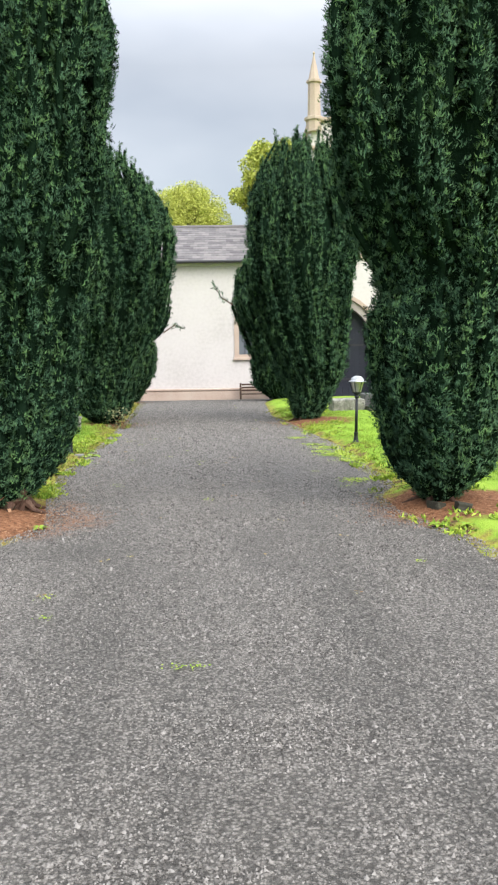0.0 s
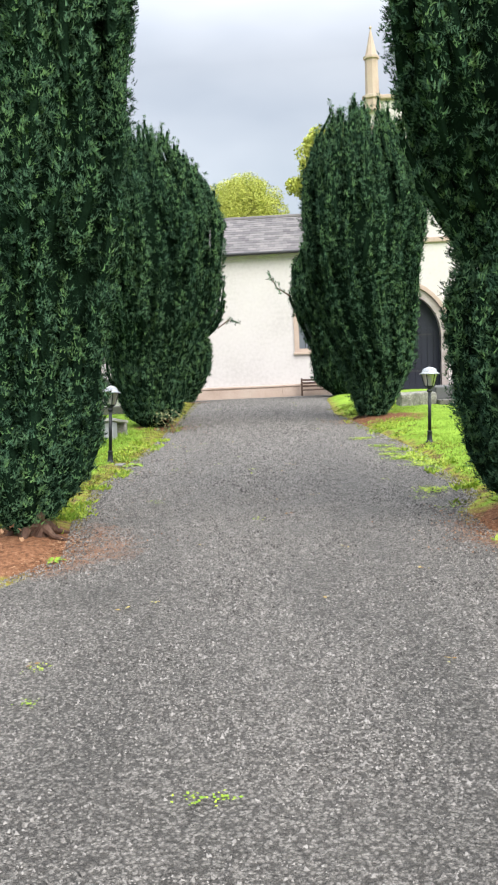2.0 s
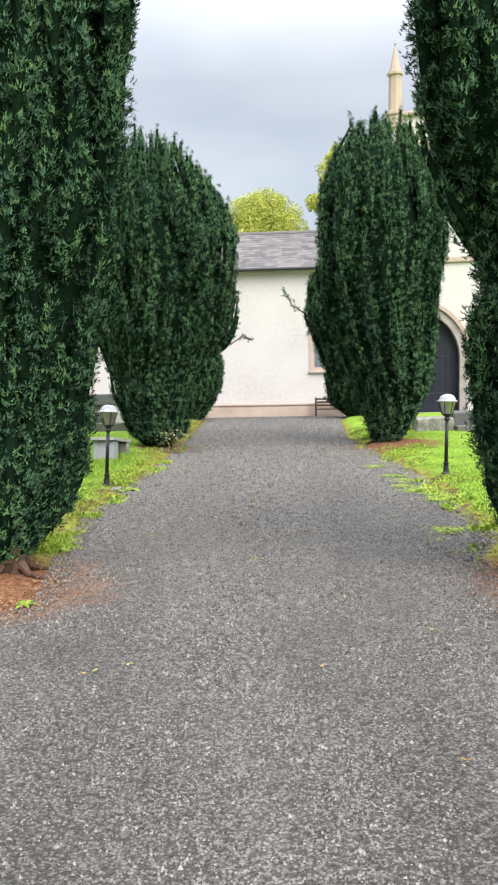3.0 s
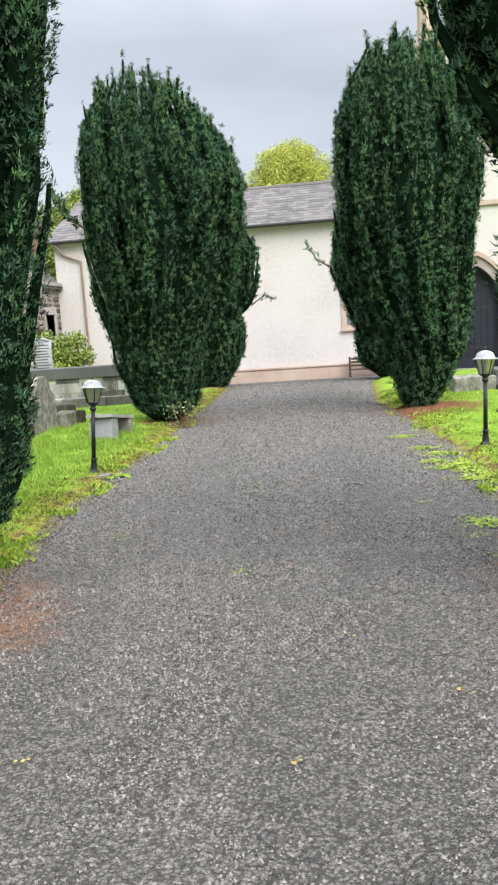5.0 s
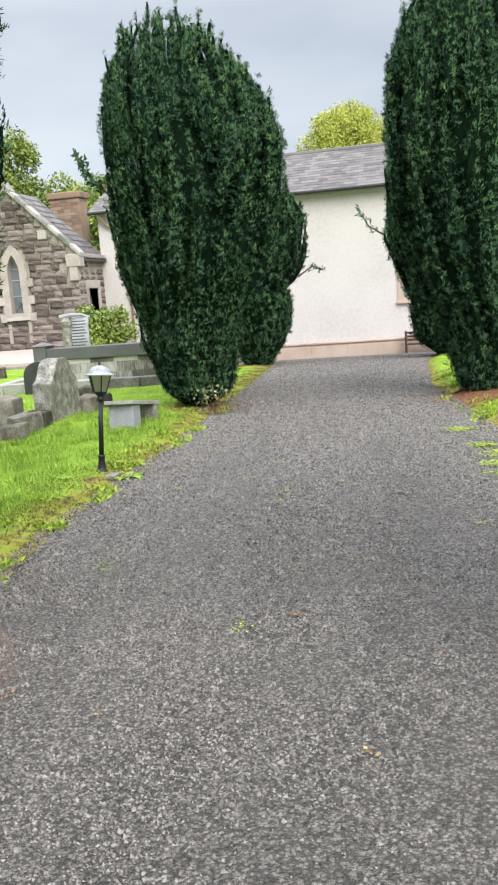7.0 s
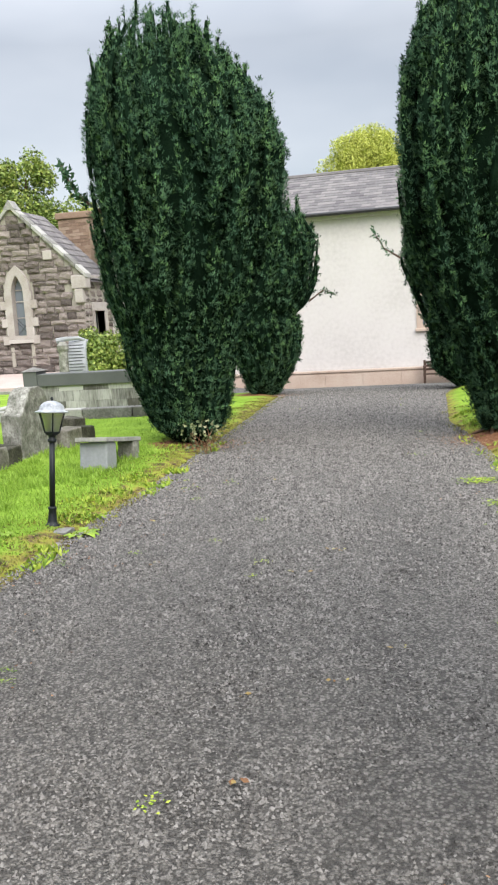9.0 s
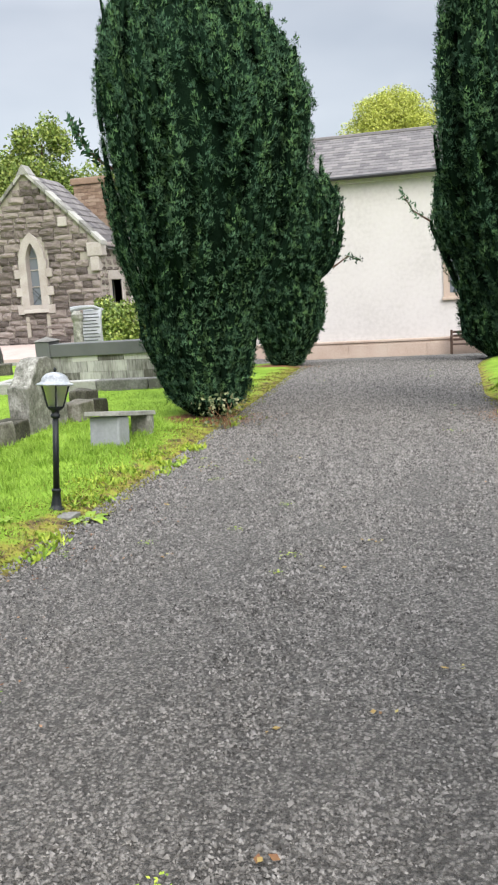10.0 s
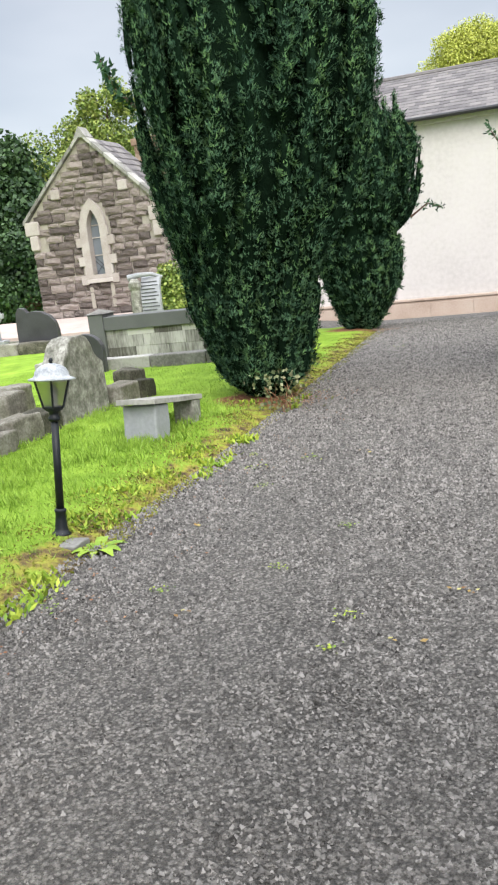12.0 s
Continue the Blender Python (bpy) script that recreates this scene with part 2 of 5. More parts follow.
        edge = n.new("ShaderNodeVertexColor")
        edge.layer_name = "verge"
        se = n.new("ShaderNodeSeparateColor")
        l.new(edge.outputs[0], se.inputs[0])
        e2 = math_node("ADD", se.outputs[0], math_node("MULTIPLY_ADD", noise_tex(4.0, 5.0, 0.6), 1.2, -0.6))
        colour = mix(ramp(e2, [(0.40, (0, 0, 0)), (0.62, (1, 1, 1))]), grass, moss)
        height = fine
        strength, dist = 0.8, 0.03
    # needle litter round the trunks, with ragged edges
    pos = n.new("ShaderNodeSeparateXYZ")
    l.new(co, pos.inputs[0])
    near = None
    for x, y, r in LITTER:
        dx, dy = math_node("SUBTRACT", pos.outputs[0], x), math_node("SUBTRACT", pos.outputs[1], y)
        d = math_node("SQRT", math_node("ADD", math_node("MULTIPLY", dx, dx), math_node("MULTIPLY", dy, dy)))
        d = math_node("SUBTRACT", 1.0, math_node("DIVIDE", d, 2.0 * r))
        near = d if near is None else math_node("MAXIMUM", near, d)
    near = math_node("ADD", near, math_node("MULTIPLY_ADD", noise_tex(5.0, 6.0, 0.7), 0.5, -0.25))
    litter = ramp(noise_tex(24.0, 5.0, 0.7), [(0.3, (0.07, 0.035, 0.02)), (0.5, (0.20, 0.095, 0.05)), (0.7, (0.32, 0.17, 0.10))])
    colour = mix(ramp(near, [(0.46, (0, 0, 0)), (0.60, (1, 1, 1))]), colour, litter)
    l.new(colour, b.inputs["Base Color"])
    b.inputs["Roughness"].default_value = 0.6 if kind == "road" else 0.95
    b.inputs["Specular IOR Level"].default_value = 0.5 if kind == "road" else 0.1
    bp = n.new("ShaderNodeBump")
    bp.inputs["Strength"].default_value, bp.inputs["Distance"].default_value = strength, dist
    l.new(height, bp.inputs["Height"])
    l.new(bp.outputs[0], b.inputs["Normal"])
    return m


ROAD_MAT, LAWN_MAT = ground_material("bound_chippings", "road"), ground_material("lawn_and_verge", "lawn")


# ---- small builders ----
def thing(name, x, y, z, rz=0.0, label="", category="", group="", kind=""):
    ob = new(name)
    ob.matrix_world = pose(x, y, z, 0, 0, rz)
    return tagged(ob, label, category, group, kind)


def part(name, bm, mat, parent=None, label=""):
    """Links a bmesh, or a mesh, as one object under a thing or a part."""
    if isinstance(bm, bpy.types.Mesh):
        me = bm
    else:
        bmesh.ops.recalc_face_normals(bm, faces=bm.faces)
        me = bpy.data.meshes.new(name)
        bm.to_mesh(me)
        bm.free()
    if mat and not me.materials:
        me.materials.append(mat)
    ob = new(name, me)
    if parent:
        ob.parent = parent
    return tagged(ob, label)


def box(bm, x0, x1, y0, y1, z0, z1, bevel=0.0):
    r = bmesh.ops.create_cube(bm, size=1.0, matrix=Matrix.Translation(((x0 + x1) / 2, (y0 + y1) / 2, (z0 + z1) / 2)) @ Matrix.Diagonal((x1 - x0, y1 - y0, z1 - z0, 1)))
    if bevel:
        edges = list({e for v in r["verts"] for e in v.link_edges})
        bmesh.ops.bevel(bm, geom=edges, offset=bevel, segments=2, profile=0.5, affect="EDGES")
    return bm


def block(x0, x1, y0, y1, z0, z1, bevel=0.01):
    return box(bmesh.new(), x0, x1, y0, y1, z0, z1, bevel)


def rough_block(x0, x1, y0, y1, z0, z1, amount=0.02, cuts=4, seed=0):
    """A worn block of stone."""
    bm = box(bmesh.new(), x0, x1, y0, y1, z0, z1, min(x1 - x0, y1 - y0, z1 - z0) * 0.08)
    bmesh.ops.subdivide_edges(bm, edges=bm.edges[:], cuts=cuts, use_grid_fill=True)
    for v in bm.verts:
        v.co += noise.noise_vector(v.co * 5 + Vector((seed, seed * 2, 0))) * amount
    return bm


def lathe(bm, rings, sides=16, x=0.0, y=0.0):
    """A turned shape from (height, radius) rings, closed at both ends."""
    loops = []
    for z, r in rings:
        loops.append([bm.verts.new((x + r * math.cos(2 * math.pi * k / sides), y + r * math.sin(2 * math.pi * k / sides), z)) for k in range(sides)])
    for a, b in zip(loops, loops[1:]):
        for k in range(sides):
            bm.faces.new((a[k], a[(k + 1) % sides], b[(k + 1) % sides], b[k]))
    bm.faces.new(loops[0][::-1])
    bm.faces.new(loops[-1])
    return bm


def tube(bm, points, radii, sides=6):
    """A bent, tapering rod."""
    loops = []
    for i, p in enumerate(points):
        p = Vector(p)
        d = Vector(points[min(i + 1, len(points) - 1)]) - Vector(points[max(i - 1, 0)])
        q = d.to_track_quat("Z", "Y")
        loops.append([bm.verts.new(p + q @ Vector((radii[i] * math.cos(2 * math.pi * k / sides), radii[i] * math.sin(2 * math.pi * k / sides), 0))) for k in range(sides)])
    for a, b in zip(loops, loops[1:]):
        for k in range(sides):
            bm.faces.new((a[k], a[(k + 1) % sides], b[(k + 1) % sides], b[k]))
    bm.faces.new(loops[0][::-1])
    bm.faces.new(loops[-1])
    return bm


def arch(cx, half, z0, spring, apex, steps=7):
    """The outline of a pointed opening, anticlockwise from its lower left corner."""
    rise = apex - spring
    rad = (half * half + rise * rise) / (2 * half)
    pts = [(cx - half, z0), (cx + half, z0)]
    for i in range(steps + 1):
        a = i / steps * math.asin(min(1, rise / rad))
        pts.append((cx + half - rad + rad * math.cos(a), spring + rad * math.sin(a)))
    for i in range(steps - 1, -1, -1):
        a = i / steps * math.asin(min(1, rise / rad))
        pts.append((cx - half + rad - rad * math.cos(a), spring + rad * math.sin(a)))
    return pts


def band(cx, half_out, half_in, z0, spring, apex_out, apex_in):
    """The outline of a pointed surround, open at its foot."""
    a, b = arch(cx, half_out, z0, spring, apex_out), arch(cx, half_in, z0, spring, apex_in)
    return a[1:] + a[:1] + b[:1] + b[:0:-1]


def holed(outer, holes, y0, y1):
    """A slab between y0 and y1 with an outline in x and z, with openings through it."""
    bm = bmesh.new()
    edges = []
    for loop in [outer] + holes:
        vs = [bm.verts.new((x, y0, z)) for x, z in loop]
        edges += [bm.edges.new((a, b)) for a, b in zip(vs, vs[1:] + vs[:1])]
    bmesh.ops.triangle_fill(bm, use_beauty=True, use_dissolve=False, edges=edges)
    front = bm.faces[:]
    r = bmesh.ops.extrude_face_region(bm, geom=front)
    for v in r["geom"]:
        if isinstance(v, bmesh.types.BMVert):
            v.co.y = y1
    return bm


def mesh_of(name, verts, faces_n, mats, mat_index=None):
    """A mesh of loose quads or triangles: verts is (count * faces_n, 3)."""
    me = bpy.data.meshes.new(name)
    count = len(verts) // faces_n
    me.vertices.add(len(verts))
    me.vertices.foreach_set("co", np.asarray(verts, dtype=np.float32).ravel())
    me.loops.add(len(verts))
    me.loops.foreach_set("vertex_index", np.arange(len(verts), dtype=np.int32))
    me.polygons.add(count)
    me.polygons.foreach_set("loop_start", np.arange(count, dtype=np.int32) * faces_n)
    for m in mats:
        me.materials.append(m)
    if mat_index is not None:
        me.polygons.foreach_set("material_index", np.asarray(mat_index, dtype=np.int32))
    me.update(calc_edges=True)
    me.validate()
    return me


def unit(v):
    return v / np.maximum(1e-6, np.linalg.norm(v, axis=-1, keepdims=True))


def leaf_quads(base, along, side, length, width):
    """Diamond-shaped leaves: one quad each."""
    L, W = length[:, None], width[:, None]
    return np.stack([base, base + along * L * 0.45 + side * W, base + along * L, base + along * L * 0.45 - side * W], 1).reshape(-1, 3)


# ---- ground ----
LEFT_EDGE = ((-40, -2.3), (4, -2.1), (6.4, -1.9), (7.2, -1.55), (8.4, -1.8), (10, -2.0), (13, -1.98), (16, -2.08), (19, -2.22), (22.5, -2.45), (24, -3.0), (26, -6), (31.9, -9.5))
RIGHT_EDGE = ((-40, 2.3), (4, 2.1), (6.4, 1.9), (7.6, 1.5), (8.3, 1.45), (9, 1.72), (10.6, 1.6), (11.6, 1.6), (12.5, 1.5), (14, 1.28), (16.4, 0.95), (17.5, 0.75), (21.5, 0.72), (23, 0.85), (25, 2.5), (27, 6), (31.9, 9.5))


def edge_at(table, y):
    return np.interp(y, [p[0] for p in table], [p[1] for p in table])


def fall(x, y):
    """Height of the ground: level along the avenue, then falling to the church."""
    drop = 0.0047 * np.clip(y - 19, 0, 13) ** 2
    keep = np.clip((-x - 4) / 5, 0, 1)
    return -drop * (1 - 0.62 * keep)


def ground_height(x, y):
    out = np.maximum(edge_at(LEFT_EDGE, y) - x, x - edge_at(RIGHT_EDGE, y))
    rise = np.clip(out / 0.35, 0, 1)
    bank = np.where(x > 0, 0.085, 0.06) * rise * rise * (3 - 2 * rise)
    bank = np.where(y > 24, np.minimum(bank, 0.03), bank)
    return fall(x, y) + np.where(out < 0.0, -0.04, bank - 0.012)


def build_ground():
    xs = np.concatenate([[-900, -300, -120, -60, -40, -30, -22, -17, -14, -12, -10.5, -9.2], np.arange(-8, 6.01, 0.14), [6.6, 7.5, 9, 11, 14, 18, 25, 40, 60, 120, 300, 900]])
    ys = np.concatenate([[-900, -300, -100, -40, -20, -10, -5, -2], np.arange(0, 26.01, 0.16), np.arange(26.5, 34, 0.5), [35, 37, 40, 45, 55, 70, 100, 200, 500, 1200]])
    X, Y = np.meshgrid(xs, ys)
    Z = ground_height(X, Y)
    lumps = np.array([noise.noise(Vector((x * 1.7, y * 1.7, 0))) + 0.5 * noise.noise(Vector((x * 6, y * 6, 3))) for x, y in zip(X.ravel(), Y.ravel())]).reshape(X.shape)
    out = np.maximum(edge_at(LEFT_EDGE, Y) - X, X - edge_at(RIGHT_EDGE, Y))
    Z = Z + lumps * 0.018 * np.clip(out / 0.2, 0, 1)
    nx, ny = len(xs), len(ys)
    i = (np.arange(ny - 1)[:, None] * nx + np.arange(nx - 1)[None, :]).ravel()
    faces = np.stack([i, i + 1, i + nx + 1, i + nx], 1)
    me = bpy.data.meshes.new("ground")
    me.from_pydata(np.stack([X.ravel(), Y.ravel(), Z.ravel()], 1).tolist(), [], faces.tolist())
    verge = np.clip(1.0 - (out + 0.05) / np.where(X < 0, 0.75, 0.5), 0, 1).ravel()
    layer = me.color_attributes.new("verge", "FLOAT_COLOR", "POINT")
    layer.data.foreach_set("color", np.stack([verge, verge, verge, np.ones_like(verge)], 1).astype(np.float32).ravel())
    for p in me.polygons:
        p.use_smooth = True
    tagged(part("ground", me, LAWN_MAT), "bright green churchyard lawn with mossy brown verges", "lawn", kind="structure")


def build_road():
    ys = np.concatenate([[-40, -20, -8, -3], np.arange(-1, 31.9, 0.12), [31.88]])
    cols = 26
    verts = []
    for y in ys:
        wob = 0.13 * noise.noise(Vector((0, y * 1.3, 0))) + 0.05 * noise.noise(Vector((5, y * 4.5, 0)))
        wob2 = 0.13 * noise.noise(Vector((9, y * 1.3, 0))) + 0.05 * noise.noise(Vector((7, y * 4.5, 0)))
        a, b = float(edge_at(LEFT_EDGE, y)) + wob, float(edge_at(RIGHT_EDGE, y)) + wob2
        for k in range(cols):
            u = k / (cols - 1)
            x = a + (b - a) * u
            z = float(fall(np.array(x), np.array(y))) + 0.006 * noise.noise(Vector((x * 2, y * 2, 0)))
            verts.append((x, y, z - (0.035 if k in (0, cols - 1) else 0.0)))
    faces = [(r * cols + k, r * cols + k + 1, (r + 1) * cols + k + 1, (r + 1) * cols + k) for r in range(len(ys) - 1) for k in range(cols - 1)]
    me = bpy.data.meshes.new("road")
    me.from_pydata(verts, [], faces)
    for p in me.polygons:
        p.use_smooth = True
    tagged(part("road", me, ROAD_MAT), "dark grey avenue of bound stone chippings, worn and dusty", "driveway", kind="structure")


build_ground()
build_road()


# ---- the church: nave wall, roof and tower ----
CH_Y, CH_EAVE, CH_RIDGE_Y, CH_RIDGE = 31.9, 4.62, 35.4, 6.25
NAVE_X0, NAVE_X1 = -9.8, 3.0


def build_nave():
    church = thing("church", 0, CH_Y, -0.85, 0, "white rendered stone church with a slate roof beyond the yews", "church")
    z = 0.85
    win = arch(0.62, 0.42, 1.08 + z, 2.35 + z, 3.2 + z)
    part("wall", holed([(NAVE_X0, 0), (NAVE_X1, 0), (NAVE_X1, CH_EAVE + z), (NAVE_X0, CH_EAVE + z)], [win], 0.0, 0.6), RENDER, church, "white limewashed render, faintly streaked")
    part("wall", block(NAVE_X0, NAVE_X0 + 0.6, 0.6, 7.0, 0, CH_EAVE + z, 0), RENDER, church)
    part("wall", block(NAVE_X0, NAVE_X1, 7.0, 7.6, 0, CH_EAVE + z, 0), RENDER, church)
    gable = bmesh.new()
    for x in (NAVE_X0, NAVE_X0 + 0.6):
        gable.faces.new([gable.verts.new(p) for p in ((x, 0, CH_EAVE + z), (x, 7.6, CH_EAVE + z), (x, 3.7, CH_RIDGE + z - 0.06))])
    part("gable", gable, RENDER, church)
    plinth = part("plinth", block(NAVE_X0 - 0.05, NAVE_X1, -0.10, -0.003, 0, 0.58, 0), SANDSTONE, church, "peach sandstone plinth")
    for k in range(11):
        x0 = NAVE_X0 - 0.05 + k * 1.17
        part("plinth_stone", block(x0 + 0.006, min(NAVE_X1, x0 + 1.164), -0.125, -0.103, 0.02, 0.52 + 0.01 * (k % 3), 0.006), SANDSTONE, plinth)
    part("plinth_stone", block(NAVE_X0 - 0.05, NAVE_X1, -0.14, -0.003, 0.583, 0.66, 0.02), SANDSTONE, plinth)
    frame_out, frame_in = arch(0.62, 0.60, 0.92 + z, 2.35 + z, 3.42 + z), arch(0.62, 0.42, 1.08 + z, 2.35 + z, 3.2 + z)
    window = part("window", holed(frame_out, [frame_in], -0.035, 0.3), SANDSTONE, church, "pointed window with a sandstone surround")
    part("window_sill", block(-0.02, 1.26, -0.10, 0.3, 0.87 + z, 0.96 + z, 0.015), SANDSTONE, window)
    part("pane", block(0.15, 1.1, 0.2, 0.215, 1.0 + z, 3.3 + z, 0), GLASS, window)
    for x in (0.42, 0.62, 0.82):
        part("glazing_bar", block(x - 0.012, x + 0.012, 0.17, 0.197, 1.0 + z, 3.1 + z, 0), IRON, window)
    # slate roof: courses that overlap, as real steps
    roof = bmesh.new()
    run, rise = CH_RIDGE_Y - CH_Y + 0.28, CH_RIDGE - CH_EAVE + 0.1
    rows = 15
    for r in range(rows):
        t0, t1 = r / rows, (r + 1.25) / rows
        shift = (r % 2) * 0.14
        x = NAVE_X0 - 0.25 - shift
        while x < NAVE_X1 + 0.1:
            x1 = x + 0.28
            vs = []
            for t, up in ((t0, 0.016), (min(t1, 1.0), 0.004)):
                for xx in (max(x + 0.004, NAVE_X0 - 0.25), max(x1, NAVE_X0 - 0.24)):
                    vs.append((xx, -0.28 + run * t, CH_EAVE + z - 0.06 + rise * t + up + random.uniform(0, 0.006)))
            q = [roof.verts.new(v) for v in vs]
            low = [roof.verts.new((v[0], v[1] + 0.004, v[2] - 0.012)) for v in vs[:2]]
            roof.faces.new((q[0], q[1], q[3], q[2]))
            roof.faces.new((low[0], low[1], q[1], q[0]))
            x = x1
    rf = part("roof", roof, SLATE, church, "grey slate roof in neat courses")
    under = bmesh.new()
    a = [under.verts.new(p) for p in ((NAVE_X0 - 0.25, -0.28, CH_EAVE + z - 0.12), (NAVE_X1, -0.28, CH_EAVE + z - 0.12), (NAVE_X1, run - 0.28, CH_RIDGE + z - 0.08), (NAVE_X0 - 0.25, run - 0.28, CH_RIDGE + z - 0.08), (NAVE_X1, 7.7, CH_EAVE + z - 0.1), (NAVE_X0 - 0.25, 7.7, CH_EAVE + z - 0.1))]
    under.faces.new((a[0], a[1], a[2], a[3]))
    under.faces.new((a[3], a[2], a[4], a[5]))
    part("roof_deck", under, SLATE, rf)
    part("ridge", tube(bmesh.new(), [(NAVE_X0 - 0.25, run - 0.28, CH_RIDGE + z + 0.03), (NAVE_X1, run - 0.28, CH_RIDGE + z + 0.03)], [0.1, 0.1], 8), SLATE, rf)
    part("gutter", tube(bmesh.new(), [(NAVE_X0 - 0.2, -0.33, CH_EAVE + z - 0.08), (NAVE_X1, -0.33, CH_EAVE + z - 0.08)], [0.055, 0.055], 8), IRON, church, "dark iron gutter")
    part("eaves_course", block(NAVE_X0, NAVE_X1, -0.10, -0.003, CH_EAVE + z - 0.22, CH_EAVE + z - 0.10, 0.02), RENDER, church)
    part("downpipe", tube(bmesh.new(), [(NAVE_X0 + 0.1, -0.3, CH_EAVE + z - 0.12), (NAVE_X0 + 0.35, -0.1, CH_EAVE + z - 0.5), (NAVE_X0 + 0.95, -0.08, CH_EAVE + z - 0.75), (NAVE_X0 + 0.95, -0.08, 0.1)], [0.045] * 4, 8), LEAD_PIPE, church, "rusty brown downpipe")


def build_tower():
    z = 0.85
    tower = thing("church_tower", 2.97, CH_Y - 0.35, -0.85, 0, "rendered church tower with sandstone parapet and pinnacles", "church tower")
    W, H = 4.2, 9.5 + z
    door_cx = 1.48
    door_hole = arch(door_cx, 0.78, 0.25, 1.35 + z, 2.72 + z)
    bell = arch(2.3, 0.5, 6.2 + z, 8.0 + z, 8.9 + z)
    part("wall", holed([(0, 0), (W, 0), (W, H), (0, H)], [door_hole, bell], 0.0, 0.55), RENDER, tower, "pale grey-white render")
    part("wall", block(0.003, 0.55, 0.55, 4.2, 0, H, 0), RENDER, tower)
    part("wall", block(W - 0.55, W, 0.55, 4.2, 0, H, 0), RENDER, tower)
    part("wall", block(0.003, W, 4.2, 4.7, 0, H, 0), RENDER, tower)
    part("string_course", block(-0.08, W + 0.08, -0.10, -0.003, 4.58 + z, 4.76 + z, 0.03), SANDSTONE, tower, "sandstone string course")
    part("string_course", block(-0.08, W + 0.08, -0.10, -0.003, H - 1.0, H - 0.86, 0.03), SANDSTONE, tower)
    part("coping", block(-0.12, W + 0.1, -0.14, 4.8, H, H + 0.14, 0.03), SANDSTONE, tower, "weathered sandstone coping")
    for x in (0.1, W - 0.1):
        pin = part("pinnacle", lathe(bmesh.new(), [(H - 0.35, 0.3), (H + 0.02, 0.3), (H + 0.06, 0.36), (H + 0.16, 0.36), (H + 0.2, 0.24), (H + 1.36, 0.22), (H + 1.38, 0.28), (H + 1.46, 0.28), (H + 1.48, 0.21), (H + 2.3, 0.03), (H + 2.4, 0.015)], 8, x, 0.1), SANDSTONE, tower, "octagonal sandstone pinnacle")
        part("finial", lathe(bmesh.new(), [(H + 2.36, 0.02), (H + 2.41, 0.05), (H + 2.47, 0.02)], 8, x, 0.1), SANDSTONE, pin)
    part("surround", holed(band(door_cx, 1.02, 0.78, 0.25, 1.35 + z, 3.02 + z, 2.72 + z), [], -0.09, 0.2), PALE_STONE, tower, "pale stone door surround")
    hood = part("hood_mould", holed(band(door_cx, 1.16, 1.03, 1.25 + z, 1.35 + z, 3.2 + z, 3.04 + z), [], -0.17, -0.003), SANDSTONE, tower, "sandstone hood mould")
    for sx in (-1, 1):
        part("label_stop", block(door_cx + sx * 1.1 - 0.11, door_cx + sx * 1.1 + 0.11, -0.2, -0.003, 1.08 + z, 1.26 + z, 0.03), SANDSTONE, hood)
    door = part("door", holed(arch(door_cx, 0.8, 0.25, 1.35 + z, 2.74 + z), [], 0.25, 0.33), DOOR_PAINT, tower, "dark navy painted plank door")
    for k in range(7):
        x = door_cx - 0.66 + k * 0.22
        part("plank", block(x - 0.1, x + 0.1, 0.235, 0.247, 0.3, 2.0 + z - abs(k - 3) * 0.18, 0.004), DOOR_PAINT, door)
    for k in (0, 1):
        part("hinge", block(door_cx - 0.7, door_cx + 0.5, 0.222, 0.232, 0.9 + k * 1.3, 0.96 + k * 1.3, 0), IRON, door)
    part("louvre", block(1.82, 2.78, 0.3, 0.34, 6.25 + z, 8.7 + z, 0), SLATE, tower)
    for k in range(3):
        part("step", block(door_cx - 1.5 + k * 0.12, door_cx + 1.5 - k * 0.12, -1.3 + k * 0.35, -0.093, 0.0 + 0.001 * k, 0.09 + 0.09 * k, 0.015), WALLSTONE, tower)
    part("handrail", tube(bmesh.new(), [(door_cx + 1.2, -1.1, 0.0), (door_cx + 1.2, -1.1, 1.05), (door_cx + 1.15, -0.15, 1.4)], [0.022] * 3, 6), IRON, tower, "black iron handrail")


build_nave()
build_tower()


# ---- the stone vestry with its gable ----
V_X, V_Y, V_Z = -11.95, 29.7, -0.25


def stone_mesh(seed):
    """A rock-faced block, one metre by one by one, its front bulging and broken."""
    bm = box(bmesh.new(), -0.5, 0.5, 0, 1, -0.5, 0.5)
    bmesh.ops.subdivide_edges(bm, edges=[e for e in bm.edges if all(v.co.y < 0.1 for v in e.verts)], cuts=2, use_grid_fill=True)
    for v in bm.verts:
        if v.co.y < 0.1:
            rim = max(abs(v.co.x), abs(v.co.z)) > 0.45
            v.co.y += (0.3 if rim else -0.15) + noise.noise(v.co * 3 + Vector((seed * 7, 0, seed))) * 0.4
            v.co.x *= 0.97
    bmesh.ops.recalc_face_normals(bm, faces=bm.faces)
    me = bpy.data.meshes.new("stone")
    bm.to_mesh(me)
    bm.free()
    me.materials.append(BLACKSTONE)
    return me


